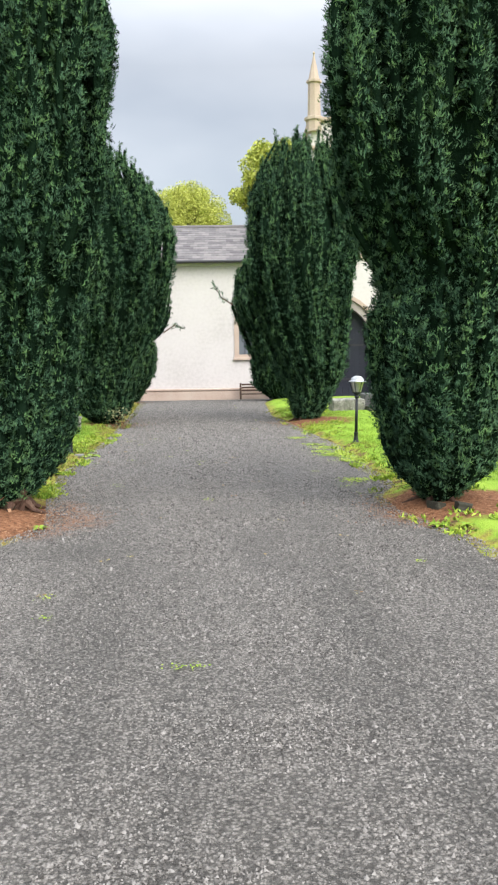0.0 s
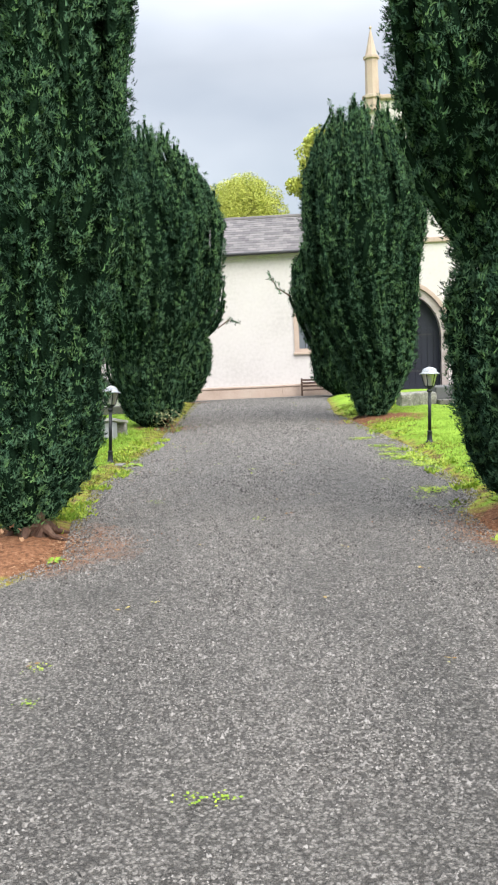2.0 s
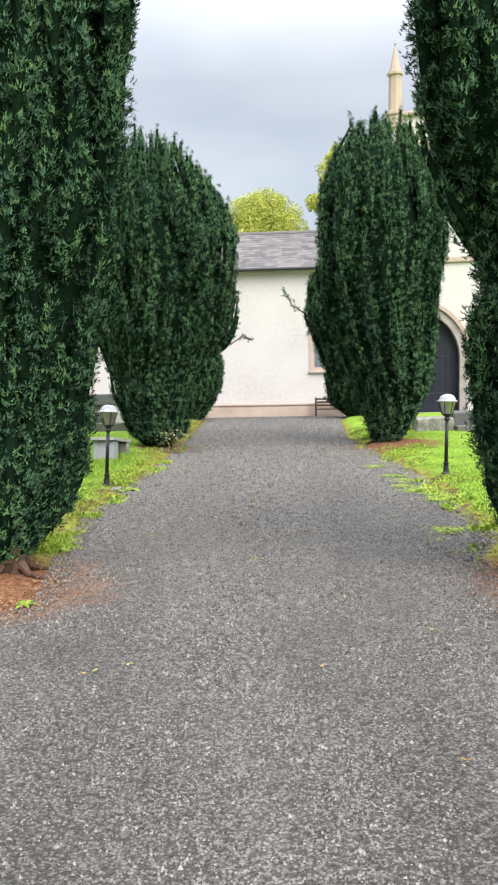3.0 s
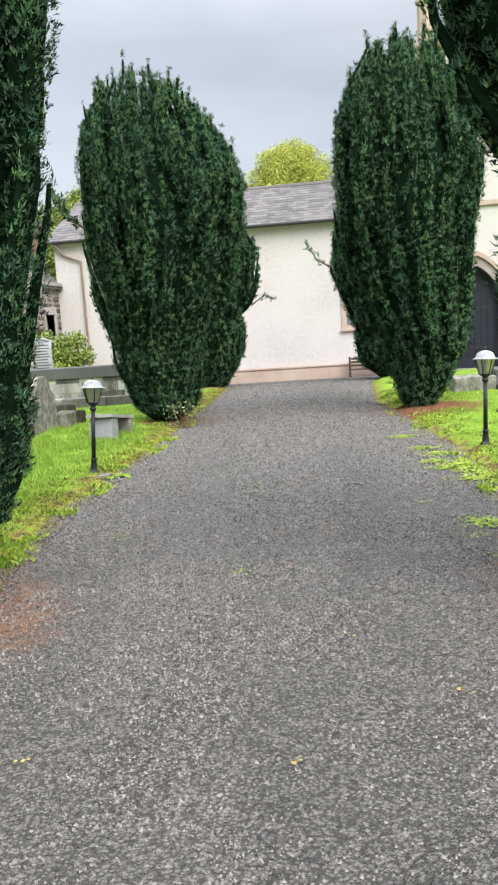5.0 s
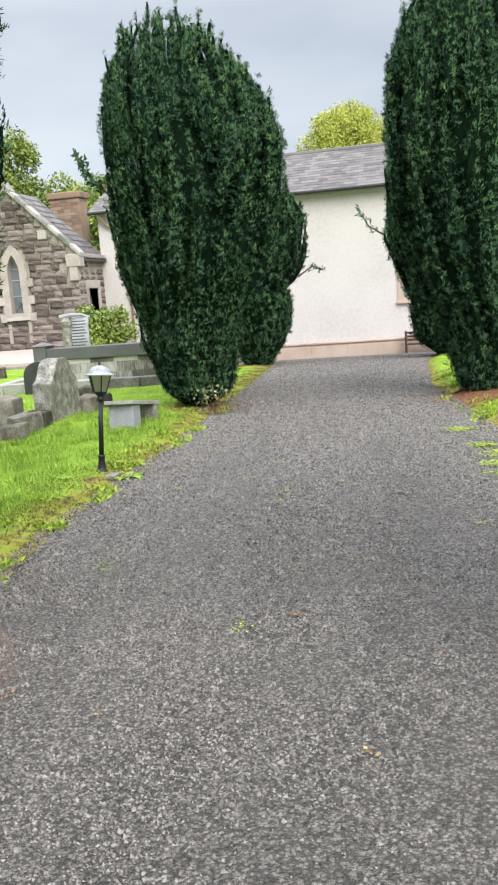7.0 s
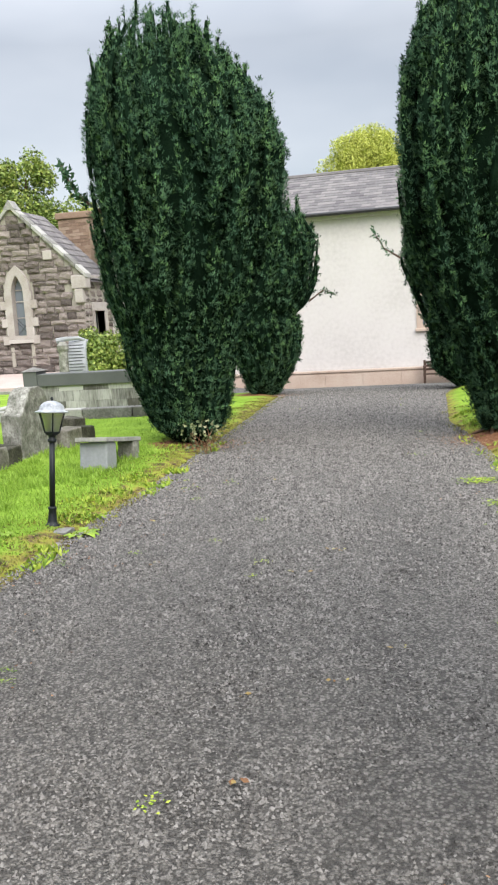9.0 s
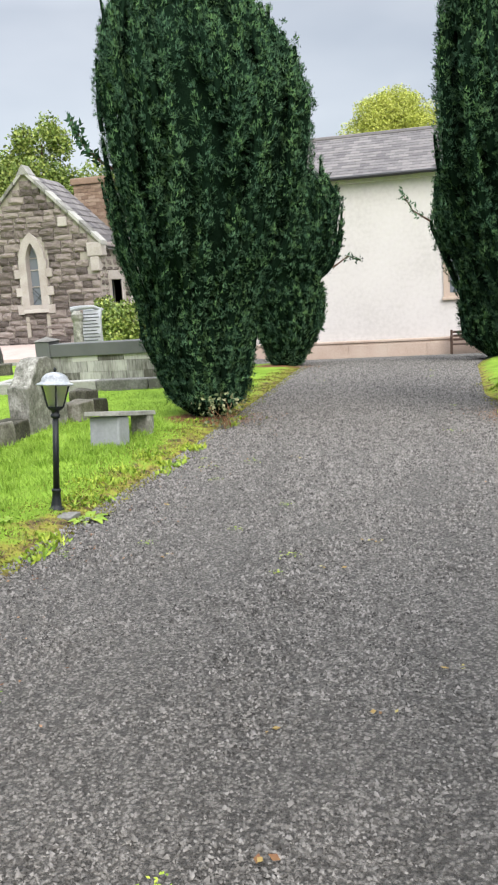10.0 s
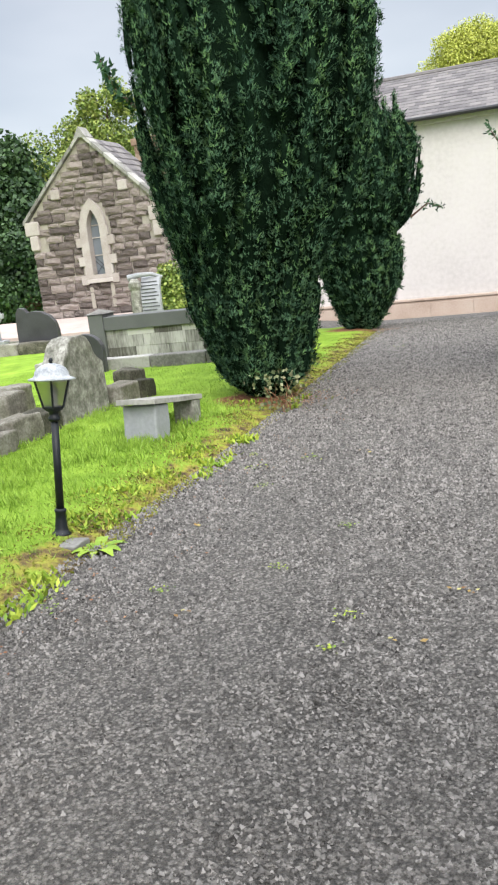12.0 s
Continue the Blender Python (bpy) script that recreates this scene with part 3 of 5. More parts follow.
def build_vestry():
    v = thing("stone_vestry", V_X, V_Y, V_Z, 0, "small vestry of dark rock-faced stone with a lancet window", "chapel")
    half, eave, apex = 2.15, 3.45, 5.62
    hole = arch(0, 0.27, 1.72, 3.05, 3.62)
    wall = part("gable_wall", holed([(-half, 0), (half, 0), (half, eave), (0, apex), (-half, eave)], [hole], 0.06, 0.5), MORTAR, v, "dark coursed rock-faced stone")
    side_hole = [(0.75, 0.3), (1.55, 0.3), (1.55, 2.35), (0.75, 2.35)]
    sw = holed([(0.5, 0), (2.25, 0), (2.25, eave), (0.5, eave)], [side_hole], 0, 0.4)
    for q in sw.verts:
        q.co.x, q.co.y = half - q.co.y, q.co.x
    side = part("side_wall", sw, MORTAR, v)
    part("side_wall", block(-half, -half + 0.4, 0.5, 2.25, 0, eave, 0), MORTAR, v)
    for y0, y1, z0, z1 in ((0.58, 0.75, 0.3, 2.35), (1.55, 1.75, 0.3, 2.35), (0.58, 1.75, 2.353, 2.62)):
        part("door_surround", block(half - 0.25, half + 0.04, y0, y1, z0, z1, 0.01), PALE_STONE, side)
    part("door", block(half - 0.32, half - 0.26, 0.75, 1.55, 0.3, 2.35, 0), DOOR_PAINT, v, "dark painted side door")
    part("eaves_board", block(half - 0.02, half + 0.16, 0.35, 2.25, eave - 0.14, eave - 0.02, 0.01), PALE_STONE, v)
    # roof: two slopes in courses
    roof = bmesh.new()
    for sx in (-1, 1):
        for r in range(11):
            t0, t1 = r / 11, min(1.0, (r + 1.2) / 11)
            y = 0.33
            while y < 2.2:
                pts = []
                for t, up in ((t0, 0.04), (t1, 0.012)):
                    for yy in (y + 0.004, min(2.25, y + 0.26)):
                        pts.append(roof.verts.new((sx * (half + 0.2) * (1 - t), yy, eave - 0.18 + (apex - eave + 0.1) * t + up)))
                roof.faces.new((pts[0], pts[1], pts[3], pts[2]))
                y += 0.26
    rf = part("roof", roof, SLATE, v, "blue-grey slate roof")
    deck = bmesh.new()
    d = [deck.verts.new(p) for p in ((-half - 0.2, 0.3, eave - 0.22), (0, 0.3, apex - 0.12), (half + 0.2, 0.3, eave - 0.22), (-half - 0.2, 2.25, eave - 0.22), (0, 2.25, apex - 0.12), (half + 0.2, 2.25, eave - 0.22))]
    deck.faces.new((d[0], d[1], d[4], d[3]))
    deck.faces.new((d[1], d[2], d[5], d[4]))
    part("roof_deck", deck, SLATE, rf)
    # raised coping on the gable
    for sx in (-1, 1):
        n = 7
        for k in range(n):
            a, b = k / n, (k + 1) / n - 0.01
            bm = bmesh.new()
            pts = []
            for t in (a, b):
                x, z = sx * (half + 0.16) * (1 - t), eave - 0.1 + (apex + 0.05 - eave) * t
                for y in (-0.06, 0.36):
                    for up in (0.0, 0.12):
                        pts.append(bm.verts.new((x, y, z + up)))
            bmesh.ops.convex_hull(bm, input=pts)
            part("coping_stone", bm, WALLSTONE, v)
        x0, x1 = sorted((sx * (half - 0.34), sx * (half + 0.14)))
        part("kneeler", block(x0, x1, -0.05, 0.34, eave - 0.42, eave - 0.02, 0.03), PALE_STONE, v, "pale kneeler stone")
        x0, x1 = sorted((sx * (half - 0.26), sx * (half + 0.02)))
        part("kneeler", block(x0, x1, -0.045, 0.3, eave - 0.85, eave - 0.425, 0.03), PALE_STONE, v)
        x0, x1 = sorted((sx * 0.95, sx * 1.25))
        part("kneeler", block(x0, x1, -0.045, 0.3, eave + 0.5, eave + 0.78, 0.03), PALE_STONE, v)
    bm = bmesh.new()
    bmesh.ops.convex_hull(bm, input=[bm.verts.new(p) for p in ((-0.2, -0.07, apex - 0.1), (0.2, -0.07, apex - 0.1), (0, -0.07, apex + 0.19), (-0.2, 0.38, apex - 0.1), (0.2, 0.38, apex - 0.1), (0, 0.38, apex + 0.19))])
    part("apex_stone", bm, WALLSTONE, v)
    # lancet: dressed surround with long and short stones, leaded panes
    window = part("window", holed(arch(0, 0.42, 1.6, 3.05, 3.86), [arch(0, 0.2, 1.72, 3.0, 3.55)], -0.06, 0.3), PALE_STONE, v, "lancet window with pale dressed surround")
    for k in range(6):
        w = 0.62 if k % 2 == 0 else 0.46
        for sx in (-1, 1):
            x0, x1 = sorted((sx * 0.4, sx * w))
            part("quoin", block(x0, x1, -0.055, 0.2, 1.45 + k * 0.27, 1.71 + k * 0.27, 0.01), PALE_STONE, window)
    part("window_sill", block(-0.42, 0.42, -0.07, 0.3, 1.48, 1.597, 0.015), PALE_STONE, window)
    for sx in (-0.42, 0.28):
        part("quoin", block(sx, sx + 0.12, 0.0, 0.2, 0.75, 1.45, 0.01), MORTAR, window)
    part("pane", block(-0.24, 0.24, 0.2, 0.215, 1.65, 3.6, 0), GLASS, window)
    for z in (2.25, 2.75, 3.1):
        part("glazing_bar", block(-0.21, 0.21, 0.17, 0.197, z, z + 0.03, 0), PALE_STONE, window)
    lead = bmesh.new()
    for k in range(-3, 8):
        for s in (-1, 1):
            z = 1.75 + k * 0.12
            p, q = (-0.2, z), (0.2, z + s * 0.4)
            if min(p[1], q[1]) > 1.7 and max(p[1], q[1]) < 2.26:
                tube(lead, [(p[0], 0.185, p[1]), (q[0], 0.185, q[1])], [0.008, 0.008], 4)
    part("lead_lattice", lead, IRON, window)
    # chimney and the rear block
    ch = part("chimney", block(0.15, 1.25, 3.0, 3.7, 3.3, 5.5, 0.01), BRICK, v, "squat orange brick chimney")
    part("chimney_cap", block(0.07, 1.33, 2.93, 3.77, 5.503, 5.72, 0.03), BRICK, ch)
    for r in range(10):
        for k in range(5):
            x0 = 0.16 + k * 0.25 - (0.12 if r % 2 else 0)
            part("brick", block(max(0.155, x0), min(1.245, x0 + 0.235), 2.985, 2.997, 4.38 + r * 0.11, 4.475 + r * 0.11, 0), BRICK, ch)
    stones = [stone_mesh(k) for k in range(8)]
    rng = random.Random(5)
    z = 0.0
    while z < apex - 0.3:
        h = rng.uniform(0.14, 0.25)
        zm = z + h / 2
        lim = half if z + h < eave else half * (apex - z - h) / (apex - eave) - 0.05
        x = -lim
        while x < lim - 0.08:
            w = min(rng.uniform(0.26, 0.68), lim - x)
            if lim - (x + w) < 0.1:
                w = lim - x
            xm = x + w / 2
            gap = abs(xm) < 0.5 + w / 2 and 1.45 < zm < 3.3 or abs(xm) < 0.3 + w / 2 and 3.3 <= zm < 3.8
            kn = abs(xm) > half - 0.3 and eave - 0.85 < zm
            if gap and abs(xm) > 0.3:
                # trim the stone to the window's edge
                edge = 0.5 if zm < 3.3 else 0.36
                x0, x1 = (x, -edge) if xm < 0 else (edge, x + w)
                gap = x1 - x0 < 0.06
                xm, ww = (x0 + x1) / 2, x1 - x0
            else:
                ww = w
            if not gap and not kn and ww > 0.05:
                s = part("stone", stones[rng.randrange(8)], None, wall)
                s.matrix_local = Matrix.Translation((xm, rng.uniform(-0.01, 0.02), zm)) @ Matrix.Diagonal((ww - 0.012, rng.uniform(0.05, 0.11), h - 0.012, 1)) @ pose(0, 0, 0, 0, 0, 0)
            x += w
        z += h
    z = 0.0
    while z < eave - 0.2:
        h = rng.uniform(0.17, 0.24)
        for y0, y1 in ((0.03, 0.3), (0.3, 0.57), (1.77, 2.25)) if z < 2.5 else ((0.03, 0.5), (0.5, 1.0), (1.0, 1.5), (1.5, 2.25)):
            s = part("stone", stones[rng.randrange(8)], None, side)
            s.matrix_local = Matrix.Translation((half + 0.02, (y0 + y1) / 2, z + h / 2)) @ pose(0, 0, 0, 0, 0, 90) @ Matrix.Diagonal((y1 - y0 - 0.014, 0.12, h - 0.014, 1))
        z += h


build_vestry()


# ---- yews ----
def yew(name, x, y, outline, seed, needles, plumes, label, leaf=0.034, twigs=(), gap=0.29, skew=0.0, lean=0.0):
    """An Irish yew: a short trunk and a crown of many upright plumes, each set with needle sprigs.
    outline: (height, left edge, right edge) of the crown, in the world's x."""
    tree = thing(name, x, y, float(ground_height(np.array(x), np.array(y))), 0, label, "tree", "yews along the avenue")
    rng = np.random.default_rng(seed)
    zs = np.array([o[0] for o in outline])
    cx = np.array([(o[1] + o[2]) / 2 - x for o in outline])
    rr = np.array([(o[2] - o[1]) / 2 for o in outline])
    H = zs[-1]
    # inner mass: a solid filler, coloured near black for the shade inside the crown
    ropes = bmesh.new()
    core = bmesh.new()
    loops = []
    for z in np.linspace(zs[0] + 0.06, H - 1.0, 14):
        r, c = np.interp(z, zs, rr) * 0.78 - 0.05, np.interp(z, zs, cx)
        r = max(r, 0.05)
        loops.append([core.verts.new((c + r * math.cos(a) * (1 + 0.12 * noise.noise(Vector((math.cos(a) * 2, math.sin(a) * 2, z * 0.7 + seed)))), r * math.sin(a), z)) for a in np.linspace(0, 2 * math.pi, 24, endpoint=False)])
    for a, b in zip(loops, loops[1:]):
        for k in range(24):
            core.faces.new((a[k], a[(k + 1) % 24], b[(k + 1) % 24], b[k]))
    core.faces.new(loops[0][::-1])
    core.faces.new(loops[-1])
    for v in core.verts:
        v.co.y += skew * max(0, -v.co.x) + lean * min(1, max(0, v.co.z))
    part("inner_foliage", core, YEW_SHADE, tree)
    # plumes: flame-shaped, upright, lapped like shingles, dark clefts between
    th, tip, length, prad, inward, push, hold = [], [], [], [], [], [], []

    def add_plume(angle, top, long, radius, w, out, stand):
        for table, value in zip((th, tip, length, prad, inward, push, hold), (angle, top, long, radius, w, out, stand)):
            table.append(value)

    lines = int(2 * math.pi * rr.max() / gap)
    for q in range(lines):
        a0 = 2 * math.pi * (q + rng.uniform(-0.3, 0.3)) / lines
        t = zs[0] + rng.uniform(0.22, 0.9)
        last = H * rng.uniform(0.76, 0.95)
        while t < last + 0.3:
            t = min(t, last)
            step = rng.uniform(0.38, 1.0)
            radius = gap * rng.uniform(0.32, 0.58)
            lump = noise.noise(Vector((1.6 * math.cos(a0), 1.6 * math.sin(a0), t * 0.9 + seed * 5)))
            bulge = 0.12 * lump - 0.02 if t > zs[0] + 1.0 else 0.0
            add_plume(a0 + rng.normal(0, 0.05), t, min(step + rng.uniform(0.3, 0.7), t - zs[0] + 0.02), radius, 1.0, bulge + rng.uniform(-0.12, 0.03), 0.25)
            if t >= last:
                break
            t += step
    for q in range(plumes // 4):
        w = rng.uniform(0.0, 1.0) ** 0.6
        add_plume(rng.uniform(0, 2 * math.pi), H * (1.0 - 0.14 * w * w - 0.10 * rng.uniform() ** 1.5), rng.uniform(0.6, 1.3), gap * rng.uniform(0.28, 0.48), w, 0.0, 0.35)
    # narrow spires that stand clear along the shoulders
    shoulder = zs[int(np.argmax(rr))] + 0.3
    for q in range(plumes // 7):
        z0, up = rng.uniform(min(shoulder + 0.5, H * 0.88), H * 0.95), rng.uniform(0.12, 0.36)
        add_plume(rng.uniform(0, 2 * math.pi), min(z0 + up, H * (1.0 - 0.05 * rng.uniform())), rng.uniform(0.7, 1.2), gap * rng.uniform(0.24, 0.42), 1.0, rng.uniform(-0.06, 0.03), up)

    def axis(k, f):
        """Where plume k's middle line runs, f from its base to its tip."""
        z = tip[k] - length[k] * (1 - f)
        zq = np.minimum(z, max(tip[k] - hold[k], zs[0] + 0.15))
        R = np.interp(zq, zs, rr)
        lean = (0.13 * f - 0.08) if inward[k] == 1.0 else 0.0 * f
        r = np.maximum(R - prad[k] * 0.75 + (push[k] + lean) * np.minimum(1, R), 0.02) * inward[k]
        a = th[k] + 0.04 * np.sin(z * 2.3 + k)
        return np.stack([np.interp(zq, zs, cx) + r * np.cos(a), r * np.sin(a), z], -1)

    def flame(f):
        return np.minimum(1, 0.5 + f * 1.8) * np.clip(1 - f, 0.0, 1) ** 0.5 * 1.12

    # tufts set over each plume in staggered rows, needles spraying out of each tuft
    tuft, out, young = [], [], []
    for k in range(len(th)):
        f = np.linspace(0.0, 0.9, 9)
        # solid rope inside each plume, its near-black colour standing for shade in the clefts
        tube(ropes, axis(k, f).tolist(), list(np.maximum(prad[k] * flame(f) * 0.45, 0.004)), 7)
        rows = max(3, int(length[k] / (leaf * 2.1)))
        tone = rng.uniform() < 0.22
        for i in range(rows):
            f = (i + rng.uniform(0.0, 0.99)) / rows
            cells = max(3, int(2 * math.pi * prad[k] * float(flame(f)) / (leaf * 2.1)))
            behind = math.sin(th[k]) > 0.35
            ph = rng.uniform(0, 2 * math.pi, cells)
            f = np.clip(f + rng.normal(0, 0.7 / rows, cells), 0.0, 0.985)
            pr = prad[k] * flame(f)
            ph = (ph + math.pi) % (2 * math.pi) - math.pi
            keep = (np.abs(ph) < (1.5 if behind else 2.5)) & (rng.uniform(0, 1, cells) < (0.7 if behind else 1.0))
            ph, f, pr = ph[keep], f[keep], pr[keep]
            d = np.stack([np.cos(th[k] + ph), np.sin(th[k] + ph), np.full(len(ph), 0.25 + 0.8 * f * f)], 1)
            d = unit(d)
            tuft.append(axis(k, f) + d * np.array([1, 1, 0.3]) * (pr * rng.uniform(0.62, 1.15, len(ph)))[:, None])
            out.append(d)
            young.append((rng.uniform(0, 1, len(ph)) < np.where(f > 0.66, 0.75, 0.13) + 0.35 * tone).astype(int))
    # a thin scatter over the inner mass, so that it never shows bare
    fill = int(9 * rr.max() * H / (leaf * 2.4) ** 2 * 0.3)
    fz, fa = rng.uniform(zs[0] + 0.05, H - 0.3, fill), rng.uniform(0, 2 * math.pi, fill)
    fr = np.interp(fz, zs, rr) * rng.uniform(0.78, 0.86, fill) - 0.03
    fd = np.stack([np.cos(fa), np.sin(fa), np.full(fill, 0.35)], 1)
    tuft.append(np.stack([np.interp(fz, zs, cx) + fr * fd[:, 0], fr * fd[:, 1], fz], 1))
    out.append(unit(fd))
    young.append(np.zeros(fill, int))
    P, od, young = np.concatenate(tuft), np.concatenate(out), np.concatenate(young)
    for v in ropes.verts:
        v.co.y += skew * max(0, -v.co.x) + lean * min(1, max(0, v.co.z))
    part("inner_growth", ropes, YEW_SHADE, tree)
    n = needles
    total = len(P)
    base, ax = np.repeat(P, n, 0), np.repeat(od, n, 0)
    rnd = rng.normal(0, 1, (total * n, 3))
    along = unit(ax * 0.75 + np.array([0, 0, 0.45]) + rnd * 0.55)
    side = unit(np.cross(along, rng.normal(0, 1, (total * n, 3))))
    big = rng.uniform(0.6, 1.3, total * n)[:, None] * leaf * np.repeat(rng.uniform(0.7, 1.25, total), n)[:, None]
    base = base + rng.normal(0, 0.45, (total * n, 3)) * leaf - ax * leaf * 0.4
    wide = side * big * 0.17
    corners = np.stack([base - wide, base + wide, base + along * big * 1.1], 1)
    face = np.cross(corners[:, 1] - corners[:, 0], corners[:, 2] - corners[:, 0])
    normal = unit(ax * 0.9 + along * 0.35 + unit(rnd) * 0.25)
    turn = (face * normal).sum(1) < 0
    corners[turn] = corners[turn][:, ::-1]
    corners[..., 1] += skew * np.maximum(0, -corners[..., 0]) + lean * np.clip(corners[..., 2], 0, 1)
    me = mesh_of("crown", corners.reshape(-1, 3), 3, [YEW, YEW_TIP], np.repeat(young, n))
    me.normals_split_custom_set(np.repeat(normal, 3, 0).astype(np.float32))
    crown = part("crown", me, None, tree, "dense dark green upright yew foliage")
    tagged(crown, kind="stuff")
    # trunk and low boughs
    tr = bmesh.new()
    c0 = float(np.interp(zs[0] + 0.4, zs, cx))
    tube(tr, [(0, 0, -0.1), (0.01, 0, 0.05), (c0 * 0.5, lean * 0.3, 0.35), (c0, lean, 1.2)], [0.17, 0.13, 0.11, 0.08], 10)
    for k in range(7):
        a = k * 0.9 + seed
        tube(tr, [(0.07 * math.cos(a), 0.07 * math.sin(a), -0.06), (0.10 * math.cos(a), 0.10 * math.sin(a), 0.16), (c0 + 0.25 * math.cos(a), lean * 0.9 + 0.25 * math.sin(a), 0.9)], [0.06, 0.055, 0.03], 7)
    for k in range(5):
        a = k * 1.3 + seed * 0.7
        tube(tr, [(0.12 * math.cos(a), 0.12 * math.sin(a), 0.06), (0.2 * math.cos(a), 0.2 * math.sin(a), -0.005), (0.34 * math.cos(a + 0.2), 0.34 * math.sin(a + 0.2), -0.06)], [0.04, 0.022, 0.01], 7)
    part("trunk", tr, BARK, tree, "gnarled reddish-brown trunk")
    for pts, amount in twigs:
        local = [(p[0] - x, p[1] - y, p[2]) for p in pts]
        bough = part("branch", tube(bmesh.new(), local, list(np.linspace(0.022, 0.006, len(local))), 6), BARK, tree)
        k = rng.uniform(0.25, 1, amount) * (len(local) - 1)
        i0 = np.minimum(k.astype(int), len(local) - 2)
        A = np.array(local)
        base = A[i0] + (A[i0 + 1] - A[i0]) * (k - i0)[:, None] + rng.normal(0, 0.025, (amount, 3))
        along = unit(unit(A[i0 + 1] - A[i0]) * 0.6 + rng.normal(0, 0.6, (amount, 3)))
        side = unit(np.cross(along, rng.normal(0, 1, (amount, 3))))
        size = rng.uniform(0.06, 0.12, amount)
        tagged(part("sprig", mesh_of("sprig", leaf_quads(base, along, side, size, size * 0.2), 4, [YEW]), None, bough), kind="stuff")
    return tree


YEW_LABEL = "tall dark green Irish yew beside the drive"
yew("yew_tree", -2.0, 7.78, ((0.02, -2.15, -1.9), (0.1, -2.3, -1.84), (0.25, -2.45, -1.68), (0.45, -2.62, -1.52), (0.8, -2.85, -1.38), (1.2, -2.95, -1.37), (1.8, -3.0, -1.28), (2.3, -3.0, -1.18), (2.6, -3.0, -1.10), (3.0, -3.0, -1.04), (3.4, -3.0, -1.02), (4.5, -2.9, -0.98), (5.0, -2.7, -1.3), (5.6, -2.1, -1.8)), 1, 13, 330, YEW_LABEL, 0.031, lean=0.4)
yew("yew_tree", 1.95, 7.75, ((0.02, 1.75, 2.15), (0.1, 1.68, 2.25), (0.3, 1.47, 2.5), (0.85, 1.24, 2.7), (1.4, 1.18, 2.8), (1.7, 1.2, 2.8), (1.9, 1.3, 2.75), (2.12, 1.24, 2.85), (2.4, 1.06, 2.95), (2.7, 0.9, 3.0), (3.2, 0.8, 3.1), (3.8, 0.79, 3.1), (4.5, 0.88, 3.0), (5.2, 1.4, 2.6), (5.8, 1.9, 2.1)), 2, 13, 330, "tall Irish yew with a dark overhanging upper crown", 0.031)
yew("yew_tree", -2.45, 16.1, ((0.03, -2.8, -2.15), (0.2, -3.06, -1.9), (0.9, -3.40, -1.72), (1.15, -3.40, -1.7), (1.9, -3.60, -1.22), (2.8, -3.74, -1.0), (3.5, -3.75, -0.95), (4.0, -3.72, -1.15), (4.5, -3.58, -1.55), (5.0, -3.2, -1.9), (5.4, -2.8, -2.2)), 3, 11, 330, YEW_LABEL, 0.033, twigs=(([(-3.4, 16.3, 2.9), (-3.72, 16.4, 3.12), (-3.9, 16.45, 3.28), (-4.05, 16.55, 3.48), (-4.19, 16.65, 3.72)], 170),), skew=0.43)
yew("yew_tree", 1.4, 16.1, ((0.05, 1.1, 1.75), (0.3, 1.03, 1.92), (0.9, 0.85, 2.25), (1.35, 0.6, 2.28), (2.0, 0.32, 2.35), (2.6, 0.19, 2.4), (3.4, 0.2, 2.5), (4.2, 0.3, 2.3), (4.6, 0.5, 2.1), (5.0, 0.75, 1.9), (5.5, 1.15, 1.5)), 4, 11, 330, YEW_LABEL, 0.033)
yew("yew_tree", -2.9, 23.2, ((0.03, -3.3, -2.6), (0.4, -3.5, -2.3), (0.8, -3.65, -2.05), (1.45, -3.9, -1.95), (1.65, -3.9, -2.12), (1.9, -3.95, -1.85), (2.3, -4.0, -1.68), (3.2, -4.0, -1.62), (3.8, -3.7, -2.0), (4.2, -3.1, -2.6)), 5, 12, 130, "smaller Irish yew near the church", 0.05, (([(-1.9, 23.1, 1.9), (-1.6, 23.1, 2.1), (-1.35, 23.1, 2.0)], 50),))
yew("yew_tree", 1.35, 23.0, ((0.03, 0.9, 1.6), (0.4, 0.45, 2.0), (1.2, 0.37, 2.4), (2.0, 0.1, 2.7), (2.6, -0.1, 2.8), (3.2, 0.0, 2.8), (4.0, 0.5, 2.3), (4.4, 1.1, 1.7)), 6, 12, 130, "smaller Irish yew near the church", 0.05, (([(0.0, 22.6, 2.55), (-0.3, 22.55, 2.75), (-0.5, 22.5, 3.1)], 60),))


